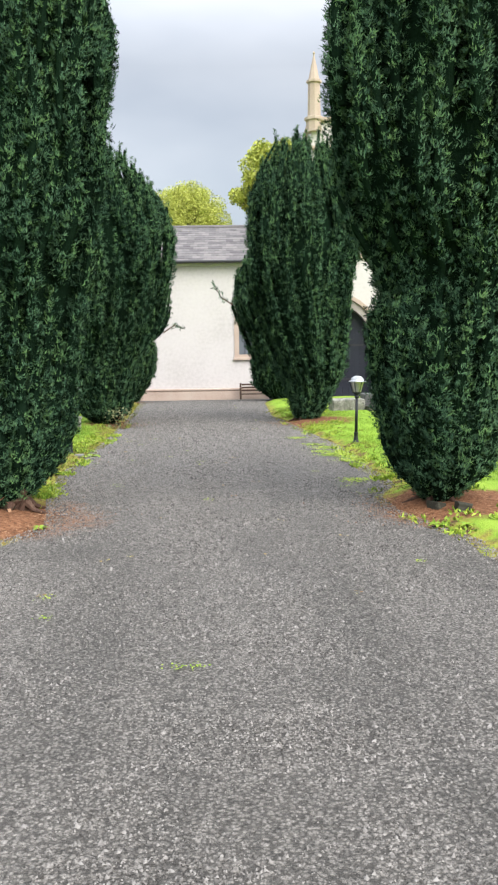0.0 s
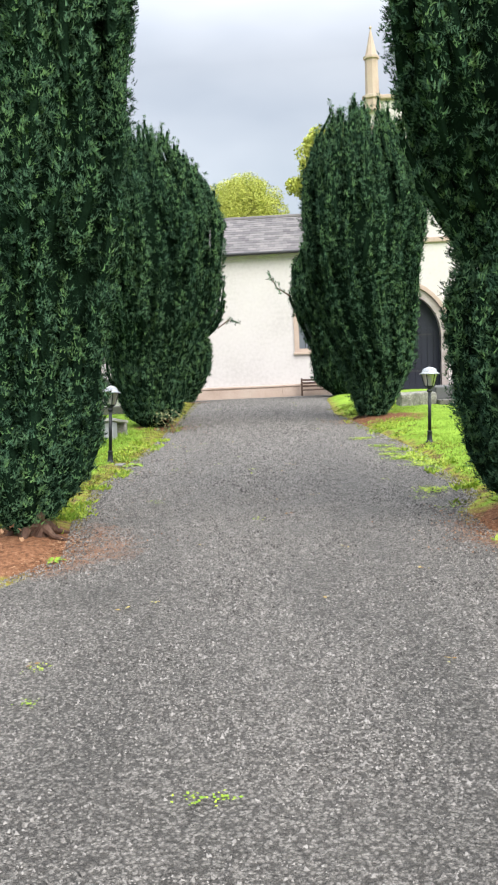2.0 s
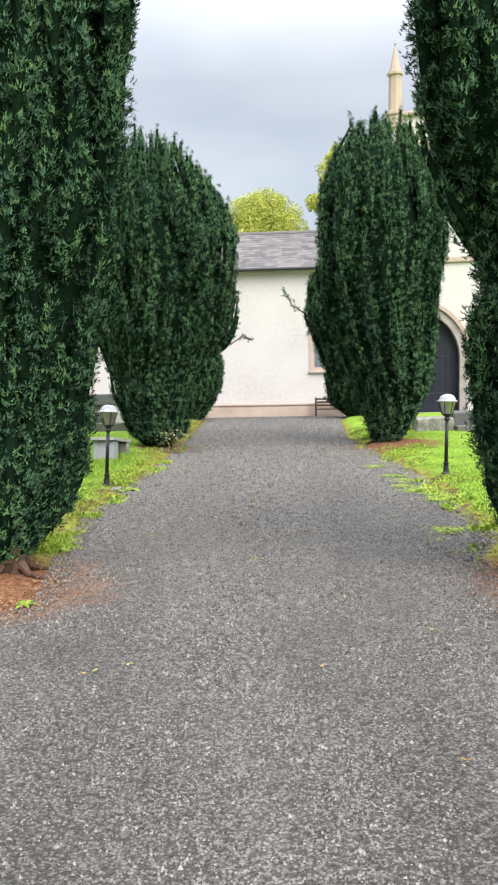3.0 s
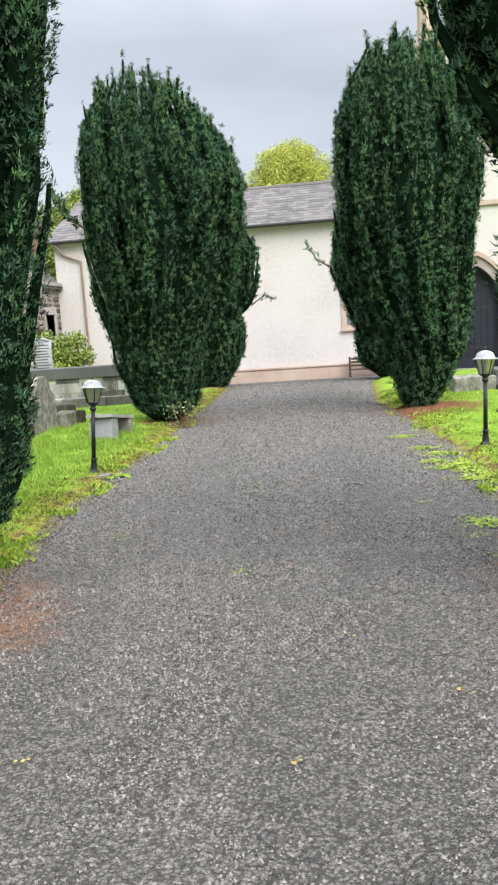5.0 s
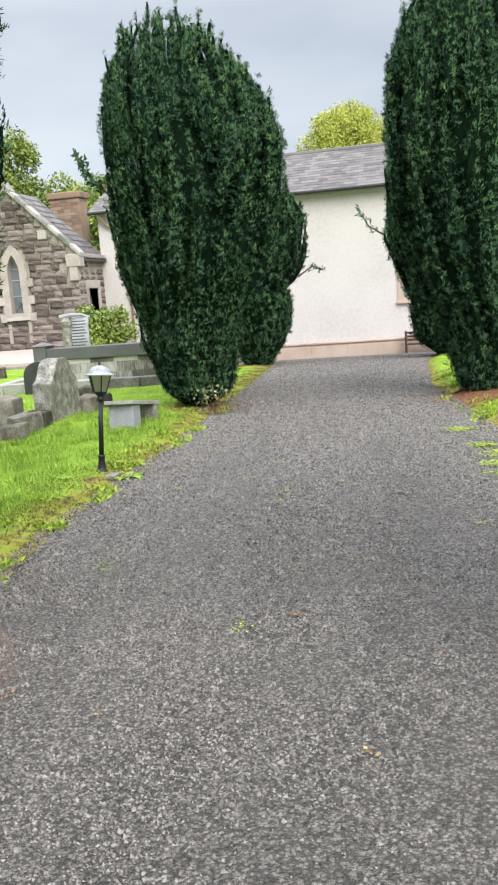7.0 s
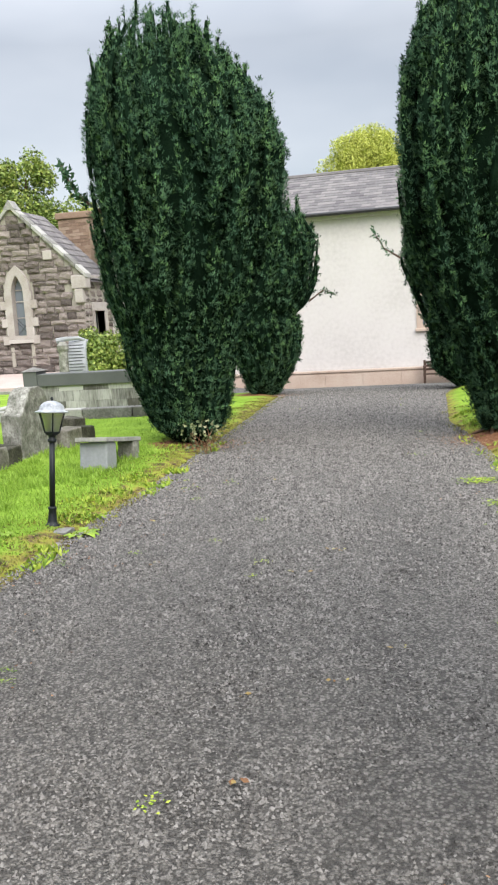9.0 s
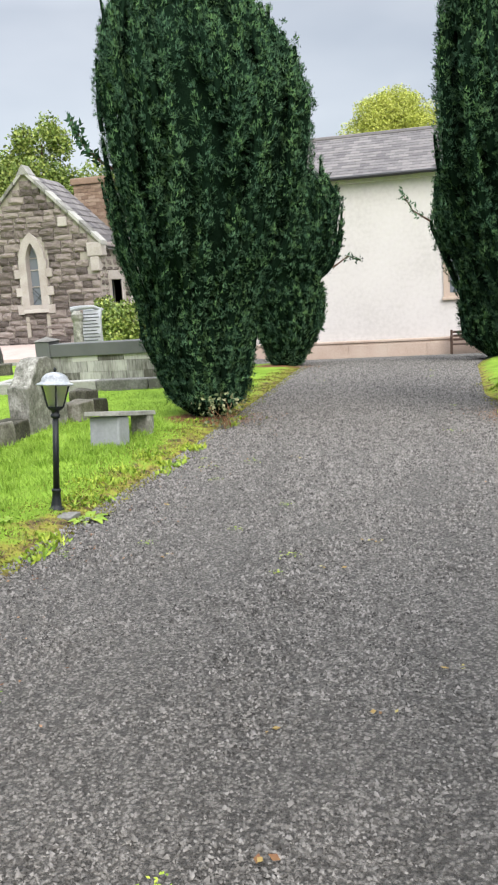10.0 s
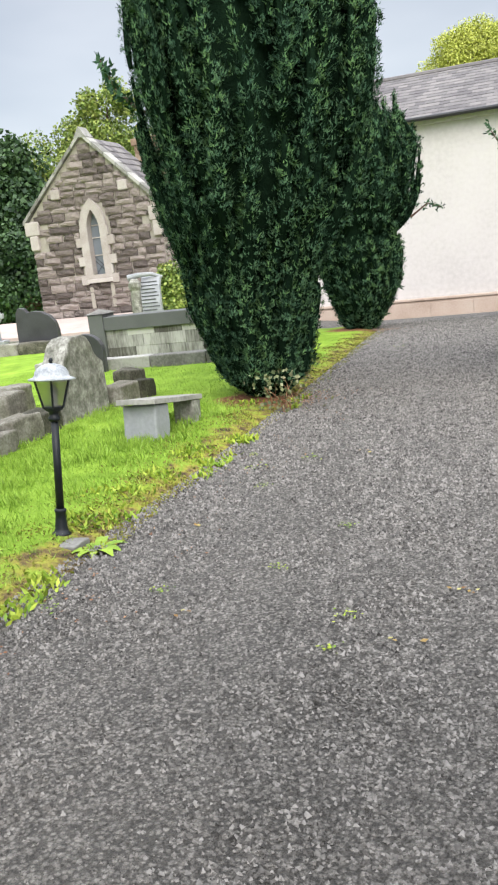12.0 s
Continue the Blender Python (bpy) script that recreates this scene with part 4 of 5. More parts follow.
# ---- broadleaf trees behind ----
def broadleaf(name, x, y, z0, trunk_h, blobs, leaves, size, mat, seed, label):
    """A trunk with limbs, and leaves over many uneven clumps. blobs: (dx, dy, height, radius)."""
    tree = thing(name, x, y, z0, 0, label, "tree")
    rng = np.random.default_rng(seed)
    tr = bmesh.new()
    tube(tr, [(0, 0, -0.2), (0.05, 0, trunk_h * 0.5), (0, 0, trunk_h)], [0.38, 0.28, 0.2], 10)
    for bx, by, bz, br in blobs:
        tube(tr, [(0, 0, trunk_h * 0.8), (bx * 0.5, by * 0.5, (trunk_h * 0.8 + bz) / 2), (bx, by, bz)], [0.16, 0.1, 0.04], 6)
    part("trunk", tr, BARK, tree)
    sub = []
    for bx, by, bz, br in blobs:
        for k in range(16):
            d = unit(rng.normal(0, 1, 3))
            sub.append((bx + d[0] * br * 0.75, by + d[1] * br * 0.75, bz + d[2] * br * 0.65, br * rng.uniform(0.28, 0.5)))
    sub = np.array(sub)
    pick = rng.choice(len(sub), leaves, p=sub[:, 3] ** 2 / (sub[:, 3] ** 2).sum())
    d = unit(rng.normal(0, 1, (leaves, 3)))
    P = sub[pick, :3] + d * sub[pick, 3:4] * rng.uniform(0.6, 1.1, (leaves, 1))
    along = unit(rng.normal(0, 1, (leaves, 3)) + d * 0.4)
    side = unit(np.cross(along, d + rng.normal(0, 0.5, (leaves, 3))))
    s = rng.uniform(0.6, 1.3, leaves) * size
    tagged(part("crown", mesh_of("crown", leaf_quads(P, along, side, s, s * 0.42), 4, [mat]), None, tree), kind="stuff")
    return tree


DOME = [(1.55 * math.cos(q * 1.05) * w, 1.55 * math.sin(q * 1.05) * w, h, 1.1) for w, h in ((1.15, 7.6), (1.12, 8.6), (0.95, 9.5), (0.62, 10.3)) for q in range(6)] + [(0, 0, 10.8, 1.1), (0, 0, 9.0, 1.5)]
broadleaf("maple_tree", -2.6, 50, -0.9, 5.0, DOME, 85000, 0.085, LEAF_LIME, 21, "rounded lime-green tree rising behind the church roof")
broadleaf("maple_tree", 1.9, 50, -0.9, 6.0, ((0, 0, 12.2, 1.5), (-0.9, 0, 11.2, 1.2), (1.4, 0, 11.4, 1.6), (-0.2, 0, 13.4, 0.9), (2.4, 0, 10.2, 1.6), (0.9, 0, 13.3, 0.9)), 26000, 0.15, LEAF_LIME, 22, "yellow-green tree behind the church")
broadleaf("ash_tree", -22.0, 50, -0.5, 5.0, ((0, 0, 8.4, 2.4), (-2.6, 0, 8.0, 2.6), (2.4, 0, 7.6, 2.1), (0.4, 0, 10.6, 1.5), (4.6, 0, 6.6, 1.9), (-1.5, 0, 6.0, 2.4), (2.2, 1, 5.2, 2.4), (6.2, 0, 6.0, 1.7)), 62000, 0.16, LEAF_MID, 23, "broad light green tree behind the vestry")
broadleaf("ash_tree", -15.8, 56, -0.5, 5.0, ((0, 0, 8.8, 2.0), (-2.0, 0, 8.0, 2.0), (2.0, 0, 7.4, 1.8)), 30000, 0.16, LEAF_MID, 24, "yellow-green tree behind the vestry chimney")
broadleaf("beech_tree", -25.5, 42, -0.3, 3.0, ((0, 0, 5.2, 2.6), (-2.4, 0, 5.6, 2.8), (2.2, 0, 4.2, 2.2), (0, 0, 2.2, 2.4), (-2.8, 0, 2.4, 2.6), (4.2, -1, 2.0, 2.2), (4.6, -1, 4.2, 1.6), (2.2, 0, 6.0, 1.6), (-5.5, 0, 6.5, 3.0), (-5.5, 0, 3, 3.0), (6.2, -1, 1.4, 1.8), (-1.5, 1, 7.6, 2.4), (-4.5, 1, 9.2, 2.8), (1.6, 1, 7.2, 1.8)), 62000, 0.24, LEAF_DARK, 25, "dense dark green tree beside the vestry")
broadleaf("laurel_tree", -19.0, 36.5, -0.3, 1.0, ((0, 0, 1.2, 1.5), (-1.8, 0, 1.4, 1.7), (1.6, 0, 1.0, 1.3), (-0.6, 0.4, 2.6, 1.5), (0.9, 0.4, 2.2, 1.2), (-3.4, 0, 1.2, 1.6)), 20000, 0.17, LEAF_DARK, 27, "dense dark evergreen beside the vestry wall")
broadleaf("beech_tree", -33, 48, -0.3, 4.0, ((0, 0, 8, 3.5), (-3, 0, 6, 3.5), (3, 0, 5, 3.2), (0, 0, 3, 3.2)), 22000, 0.32, LEAF_DARK, 26, "dense dark green tree at the churchyard edge")


# ---- lamp posts ----
def lamp_post(x, y, lean_x, lean_y, label):
    z = float(ground_height(np.array(x), np.array(y)))
    lamp = thing("lamp_post", x, y, z, 0, label, "garden lamp", "lamp posts along the drive")
    lamp.matrix_world = pose(x, y, z - 0.02, lean_y, lean_x, 0)
    part("base", lathe(bmesh.new(), [(0.0, 0.056), (0.022, 0.056), (0.028, 0.042), (0.05, 0.036), (0.10, 0.031), (0.14, 0.029), (0.145, 0.034), (0.16, 0.034), (0.165, 0.024)], 20), LAMP_BLACK, lamp)
    part("post", lathe(bmesh.new(), [(0.15, 0.023), (0.68, 0.021)], 14), LAMP_BLACK, lamp)
    part("collar", lathe(bmesh.new(), [(0.665, 0.022), (0.672, 0.034), (0.69, 0.036), (0.70, 0.026), (0.72, 0.03), (0.73, 0.05), (0.738, 0.05)], 16), LAMP_BLACK, lamp)
    lantern = part("lantern", lathe(bmesh.new(), [(0.736, 0.058), (0.744, 0.064), (0.75, 0.064), (0.752, 0.05)], 6), LAMP_BLACK, lamp)
    for k in range(6):
        a0, a1 = 2 * math.pi * k / 6, 2 * math.pi * (k + 1) / 6
        part("bar", tube(bmesh.new(), [(0.062 * math.cos(a0), 0.062 * math.sin(a0), 0.745), (0.108 * math.cos(a0), 0.108 * math.sin(a0), 0.905)], [0.006, 0.006], 6), LAMP_BLACK, lantern)
        g = bmesh.new()
        o = [(0.058, 0.75), (0.103, 0.90)]
        for inset in (0.0, 0.003):
            g.faces.new([g.verts.new(((r - inset) * math.cos(a), (r - inset) * math.sin(a), zz)) for r, zz, a in ((o[0][0], o[0][1], a0), (o[0][0], o[0][1], a1), (o[1][0], o[1][1], a1), (o[1][0], o[1][1], a0))])
        pane = part("pane", g, LAMP_GLASS, lantern, "dusty clear glass")
        pane.visible_shadow = False
    part("bulb_holder", lathe(bmesh.new(), [(0.75, 0.022), (0.79, 0.022), (0.795, 0.016), (0.80, 0.024), (0.84, 0.03), (0.87, 0.02)], 12), LAMP_CAP, lantern)
    cap = part("cap", lathe(bmesh.new(), [(0.896, 0.10), (0.899, 0.130), (0.906, 0.133), (0.911, 0.124), (0.918, 0.104), (0.928, 0.097), (0.948, 0.092), (0.966, 0.080), (0.982, 0.056), (0.990, 0.03), (0.993, 0.012)], 24), LAMP_CAP, lamp, "weathered grey-white domed cap")
    part("finial", lathe(bmesh.new(), [(0.99, 0.010), (1.001, 0.008), (1.007, 0.014), (1.016, 0.010), (1.025, 0.004)], 12), LAMP_BLACK, cap)
    for p in lamp.children_recursive:
        for f in p.data.polygons:
            f.use_smooth = p.name.split(".")[0] in ("base", "post", "collar", "cap", "finial")
    return lamp


lamp_post(-2.28, 11.74, 2.6, -6.0, "black lamp post with a glass lantern on the grass verge")
lamp_post(1.83, 12.28, 1.5, -3.0, "black lamp post with a glass lantern on the lawn")
tagged(part("base_slab", rough_block(-2.36, -2.08, 11.56, 11.72, -0.06, 0.03, 0.018, 4, 4), WALLSTONE), "rough flat stone at the foot of the lamp post", "stone slab")


# ---- gravestones and tombs ----
def table_tomb():
    t = thing("stone_table", -2.88, 14.38, 0.0, 0, "low stone table, sunk at one end, on two upright blocks", "stone bench")
    t.matrix_world = pose(-2.88, 14.38, 0.02, -8, 0, -2)
    part("slab", rough_block(-0.185, 0.185, -0.46, 0.46, 0.285, 0.33, 0.006, 4, 1), WALLSTONE, t, "mossy grey stone slab")
    part("leg", rough_block(-0.165, 0.16, -0.40, -0.16, -0.10, 0.283, 0.012, 4, 2), WHITE_STONE, t, "whitish rough stone block")
    part("leg", rough_block(-0.02, 0.175, 0.26, 0.44, -0.10, 0.283, 0.012, 4, 3), GRAVESTONE, t)


def outlined_stone(name, pts, depth, mat, x, y, rz, lean, label, bevel=0.02, rough=0.008, z=None, cuts=2):
    """A headstone cut to an outline in x and z."""
    zz = float(ground_height(np.array(x), np.array(y))) - 0.03 if z is None else z
    ob = tagged(new(name), label, "gravestone")
    ob.matrix_world = pose(x, y, zz, lean, 0, rz)
    bm = holed(pts, [], -depth / 2, depth / 2)
    bmesh.ops.dissolve_limit(bm, angle_limit=0.02, verts=bm.verts, edges=bm.edges)
    bmesh.ops.bevel(bm, geom=bm.edges[:], offset=bevel, segments=2, profile=0.6, affect="EDGES")
    bmesh.ops.triangulate(bm, faces=bm.faces)
    bmesh.ops.subdivide_edges(bm, edges=bm.edges[:], cuts=cuts, use_grid_fill=True)
    for v in bm.verts:
        v.co += noise.noise_vector(v.co * 6 + Vector((x, y, 0))) * rough
    part("stone", bm, mat, ob)
    return ob


def round_top(w, h, sh, steps=10):
    pts = [(-w, 0), (w, 0), (w, sh)]
    for k in range(1, steps):
        a = math.pi * k / steps
        pts.append((w * math.cos(a), sh + (h - sh) * math.sin(a)))
    return pts + [(-w, sh)]


def shouldered(w, h):
    return [(-w, 0), (w, 0), (w, h * 0.64), (w * 0.88, h * 0.66), (w * 0.72, h * 0.72), (w * 0.56, h * 0.83), (w * 0.4, h * 0.93), (w * 0.2, h * 0.99), (-w * 0.2, h * 0.99), (-w * 0.4, h * 0.93), (-w * 0.56, h * 0.83), (-w * 0.72, h * 0.72), (-w * 0.88, h * 0.66), (-w, h * 0.64)]


table_tomb()
outlined_stone("headstone", shouldered(0.41, 0.88), 0.26, GRAVESTONE, -4.24, 15.2, 86, 0, "old lichened headstone with a curved top", 0.02, 0.015)
outlined_stone("headstone", shouldered(0.62, 1.02), 0.24, GRAVESTONE, -4.25, 13.15, -72, 4, "broad mottled headstone near the drive", 0.02, 0.018)
for k, (x, y, sx, sy, h, rz) in enumerate(((-4.2, 14.1, 0.26, 0.42, 0.27, -4), (-4.24, 14.52, 0.26, 0.38, 0.24, 3), (-4.75, 14.6, 0.42, 0.4, 0.42, 10), (-4.16, 13.72, 0.28, 0.3, 0.20, 5), (-4.08, 15.88, 0.24, 0.36, 0.26, -6), (-4.02, 16.22, 0.24, 0.28, 0.24, -12), (-4.3, 16.5, 0.3, 0.26, 0.33, -12), (-5.3, 15.6, 0.36, 0.32, 0.34, -10))):
    b = tagged(new("kerb_block"), "low mossy weathered block of a grave surround", "grave kerb", "blocks of the old grave surrounds")
    b.matrix_world = pose(x, y, float(ground_height(np.array(x), np.array(y))) - 0.03, 0, 0, rz)
    part("block", rough_block(-sx / 2, sx / 2, -sy / 2, sy / 2, 0, h, 0.025, 4, k), MOSSY, b)
outlined_stone("headstone", [(-0.46, 0), (0.44, 0), (0.44, 0.44), (0.40, 0.62), (0.30, 0.76), (0.14, 0.85), (-0.04, 0.88), (-0.18, 0.86), (-0.24, 0.95), (-0.36, 0.97), (-0.42, 0.88), (-0.44, 0.7)], 0.18, DARK_GRANITE, -9.75, 22.9, 12, 0, "dark granite headstone with a curved top and lichened edge", 0.012, 0.004)
outlined_stone("headstone", round_top(0.29, 0.62, 0.36), 0.14, DARK_GRANITE, -6.1, 18.6, 10, 0, "dark round-topped granite headstone", 0.012, 0.003)
outlined_stone("headstone", shouldered(0.48, 0.78), 0.14, GRAVESTONE, -13.55, 25.5, 15, 0, "grey shouldered headstone among far graves", 0.012, 0.004)
outlined_stone("headstone", round_top(0.3, 0.6, 0.45), 0.14, DARK_GRANITE, -13.2, 24.2, 15, 0, "small dark headstone among far graves", 0.012, 0.002)


def family_tomb():
    t = thing("family_tomb", -6.9, 19.4, 0.0, 3, "long walled tomb of pale blocks with dark granite top", "tomb")
    L = 3.4
    core = part("core", block(0.03, L, 1.2, 1.52, -0.05, 0.50, 0), MORTAR, t)
    for row, (z0, z1, w) in enumerate(((0.02, 0.20, 0.62), (0.203, 0.40, 0.78), (0.403, 0.50, 0.5))):
        x = 0.02
        while x < L - 0.05:
            x1 = min(L, x + w)
            part("block", rough_block(x + 0.004, x1 - 0.004, 1.165, 1.198, z0, z1, 0.004, 1, row), TOMB_WALL, core)
            x = x1
    part("coping", block(0.12, L, 1.12, 1.56, 0.503, 0.74, 0.012), GRANITE, t, "dark grey granite coping")
    pil = part("pier", block(-0.16, 0.12, 1.10, 1.58, -0.05, 0.80, 0.015), GRANITE, t)
    cap = bmesh.new()
    bmesh.ops.convex_hull(cap, input=[cap.verts.new(p) for p in ((-0.2, 1.08, 0.803), (0.16, 1.08, 0.803), (0.16, 1.6, 0.803), (-0.2, 1.6, 0.803), (-0.02, 1.34, 0.88), (-0.02, 1.30, 0.88))])
    part("pier_cap", cap, WALLSTONE, pil)
    for k in range(4):
        part("kerb", rough_block(-0.1 + k * 0.88 + 0.006, -0.1 + (k + 1) * 0.88 - 0.006, -0.62, -0.40, -0.05, 0.22, 0.006, 2, k), WALLSTONE, t, "grey kerb stone")
    part("kerb", rough_block(-0.28, -0.1, -0.62, 1.08, -0.05, 0.22, 0.006, 2, 9), WALLSTONE, t)


def scroll_stone():
    s = thing("scroll_headstone", -7.17, 23.0, 0.12, 6, "pale scroll headstone with lines of worn lettering", "gravestone")
    part("pedestal", rough_block(-0.52, 0.5, -0.2, 0.3, 0, 0.36, 0.006, 2, 3), WALLSTONE, s)
    bm = bmesh.new()
    prof = [(-0.08, 0.0), (-0.02, 0.35), (0.10, 0.66), (0.26, 0.84), (0.34, 0.86)]
    cols = []
    for x in (-0.2, 0.2):
        for off in (0.0, 0.09):
            cols.append([bm.verts.new((x + 0.10 * (1 - z), y + off, 0.34 + z)) for y, z in prof])
    for k in range(len(prof) - 1):
        bm.faces.new((cols[0][k], cols[2][k], cols[2][k + 1], cols[0][k + 1]))
        bm.faces.new((cols[1][k], cols[1][k + 1], cols[3][k + 1], cols[3][k]))
        bm.faces.new((cols[0][k], cols[0][k + 1], cols[1][k + 1], cols[1][k]))
        bm.faces.new((cols[2][k], cols[3][k], cols[3][k + 1], cols[2][k + 1]))
    bm.faces.new((cols[0][-1], cols[2][-1], cols[3][-1], cols[1][-1]))
    tablet = part("tablet", bm, WHITE_STONE, s, "pale curved tablet")
    for k in range(11):
        z = 0.06 + k * 0.068
        y = float(np.interp(z, [p[1] for p in prof], [p[0] for p in prof])) - 0.006
        x0 = -0.19 + 0.10 * (1 - z)
        part("letter_line", block(x0, x0 + 0.36 - 0.03 * (k % 3), y - 0.004, y + 0.002, 0.34 + z, 0.34 + z + 0.02, 0), INK, tablet)
    part("side_scroll", lathe(bmesh.new(), [(0.36, 0.10), (0.42, 0.12), (0.95, 0.10), (1.02, 0.13), (1.1, 0.13), (1.18, 0.06)], 14, -0.26, 0.05), GRAVESTONE, s)
    part("scroll_top", tube(bmesh.new(), [(-0.4, 0.08, 1.2), (-0.2, 0.12, 1.24), (0.05, 0.24, 1.24), (0.24, 0.32, 1.16)], [0.07, 0.05, 0.04, 0.03], 8), WHITE_STONE, s)


family_tomb()
scroll_stone()


def obelisk():
    o = thing("obelisk", -17.6, 31.5, -0.3, 0, "slender white stone obelisk among far graves", "obelisk")
    part("plinth", block(-0.26, 0.26, -0.26, 0.26, 0, 0.6, 0.03), WHITE_STONE, o)
    bm = bmesh.new()
    bmesh.ops.convex_hull(bm, input=[bm.verts.new((sx * r, sy * r, z)) for sx in (-1, 1) for sy in (-1, 1) for r, z in ((0.12, 0.6), (0.06, 2.05), (0.005, 2.25))])
    part("shaft", bm, WHITE_STONE, o)


def stone_cross():
    c = thing("stone_cross", -13.35, 26.3, -0.2, 10, "pale weathered ringed stone cross", "gravestone")
    part("plinth", block(-0.25, 0.25, -0.2, 0.2, 0, 0.25, 0.02), WHITE_STONE, c)
    part("shaft", block(-0.08, 0.08, -0.06, 0.06, 0.25, 1.15, 0.015), WHITE_STONE, c)
    part("arm", block(-0.26, 0.26, -0.055, 0.055, 0.82, 0.95, 0.015), WHITE_STONE, c)
    bm = bmesh.new()
    ring = [(0.19 * math.cos(a), 0.0, 0.885 + 0.19 * math.sin(a)) for a in np.linspace(0, 2 * math.pi, 17)]
    tube(bm, ring, [0.03] * 17, 6)
    part("ring", bm, WHITE_STONE, c)


obelisk()
stone_cross()
low = thing("boundary_kerb", -11.5, 22.2, 0.0, 12, "low dark stone kerb round old graves", "grave kerb")
for k in range(6):
    part("kerb", rough_block(-4.0 + k * 1.1, -2.91 + k * 1.1, -0.15, 0.15, -0.05, 0.26, 0.03, 4, k), MOSSY, low)
terrace = thing("vestry_terrace", -12.3, 26.5, -0.5, 0, "low raised terrace with a sloping pinkish path before the vestry", "path", kind="structure")
top = bmesh.new()
bmesh.ops.convex_hull(top, input=[top.verts.new((x, y, z)) for x in (-3.4, 3.1) for y, z in ((0.0, 0.0), (0.0, 0.58), (3.1, 0.0), (3.1, 0.80))])
part("path_surface", top, PATH_PINK, terrace)
for k in range(9):
    part("retaining_stone", rough_block(-3.4 + k * 0.72 + 0.005, -3.4 + (k + 1) * 0.72 - 0.005, -0.09, -0.003, 0.0, 0.50, 0.012, 2, k), WALLSTONE, terrace)


def right_tomb():
    t = thing("grave_surround", 3.0, 18.0, 0.05, 4, "low stone grave surround with dark block on the lawn", "tomb")
    part("kerb", rough_block(-0.9, -0.2, -0.25, 0.3, -0.05, 0.26, 0.015, 3, 1), GRAVESTONE, t, "mossy stone block")
    part("slab", rough_block(-0.19, 1.6, -0.1, 0.35, -0.05, 0.36, 0.012, 3, 2), GRANITE, t, "dark grey stone")
    part("kerb", rough_block(-0.19, 1.6, -0.42, -0.11, -0.05, 0.12, 0.012, 3, 3), WALLSTONE, t)


right_tomb()


def bench():
    b = thing("garden_bench", 0.95, CH_Y - 0.55, -0.80, 0, "dark wooden bench against the white church wall", "bench")
    for x in (-0.72, 0.72):
        part("leg", block(x - 0.035, x + 0.035, -0.28, -0.21, 0, 0.62, 0.008), BENCH_WOOD, b)
        part("leg", block(x - 0.035, x + 0.035, 0.16, 0.23, 0, 0.82, 0.008), BENCH_WOOD, b)
        part("armrest", block(x - 0.045, x + 0.045, -0.30, 0.20, 0.623, 0.66, 0.01), BENCH_WOOD, b)
        part("brace", block(x - 0.02, x + 0.02, -0.2, 0.15, 0.12, 0.17, 0), BENCH_WOOD, b)
    for k in range(4):
        part("seat_slat", block(-0.68, 0.68, -0.27 + k * 0.11, -0.18 + k * 0.11, 0.40, 0.425, 0.005), BENCH_WOOD, b)
    for k in range(3):
        part("back_slat", block(-0.68, 0.68, 0.15, 0.17, 0.50 + k * 0.11, 0.57 + k * 0.11, 0.005), BENCH_WOOD, b)


bench()


def shrub(x, y, z, w, h, n, mat, seed, label, size=0.09):
    s = thing("shrub", x, y, z, 0, label, "shrub")
    rng = np.random.default_rng(seed)
    st = bmesh.new()
    for k in range(6):
        a = k * 1.1
        tube(st, [(0, 0, -0.05), (w * 0.3 * math.cos(a), w * 0.3 * math.sin(a), h * 0.5), (w * 0.6 * math.cos(a), w * 0.6 * math.sin(a), h * 0.85)], [0.03, 0.02, 0.008], 5)
    part("stems", st, BARK, s)
    sub = np.stack([rng.normal(0, 0.45, 26) * w, rng.normal(0, 0.4, 26) * w, rng.uniform(0.2, 0.85, 26) * h], 1)
    pick = rng.integers(0, 26, n)
    d = unit(rng.normal(0, 1, (n, 3)))
    P = sub[pick] + d * rng.uniform(0.1, 0.32, (n, 1)) * w
    P[:, 2] = np.maximum(P[:, 2], 0.02)
    along = unit(rng.normal(0, 1, (n, 3)) + d * 0.4)
    side = unit(np.cross(along, d + rng.normal(0, 0.5, (n, 3))))
    L = rng.uniform(0.6, 1.3, n) * size
    tagged(part("leaves", mesh_of("leaves", leaf_quads(P, along, side, L, L * 0.35), 4, [mat]), None, s), kind="stuff")


shrub(-8.6, 28.0, -0.3, 1.0, 1.9, 11000, LEAF_MID, 31, "light green shrub beside the vestry door", 0.10)


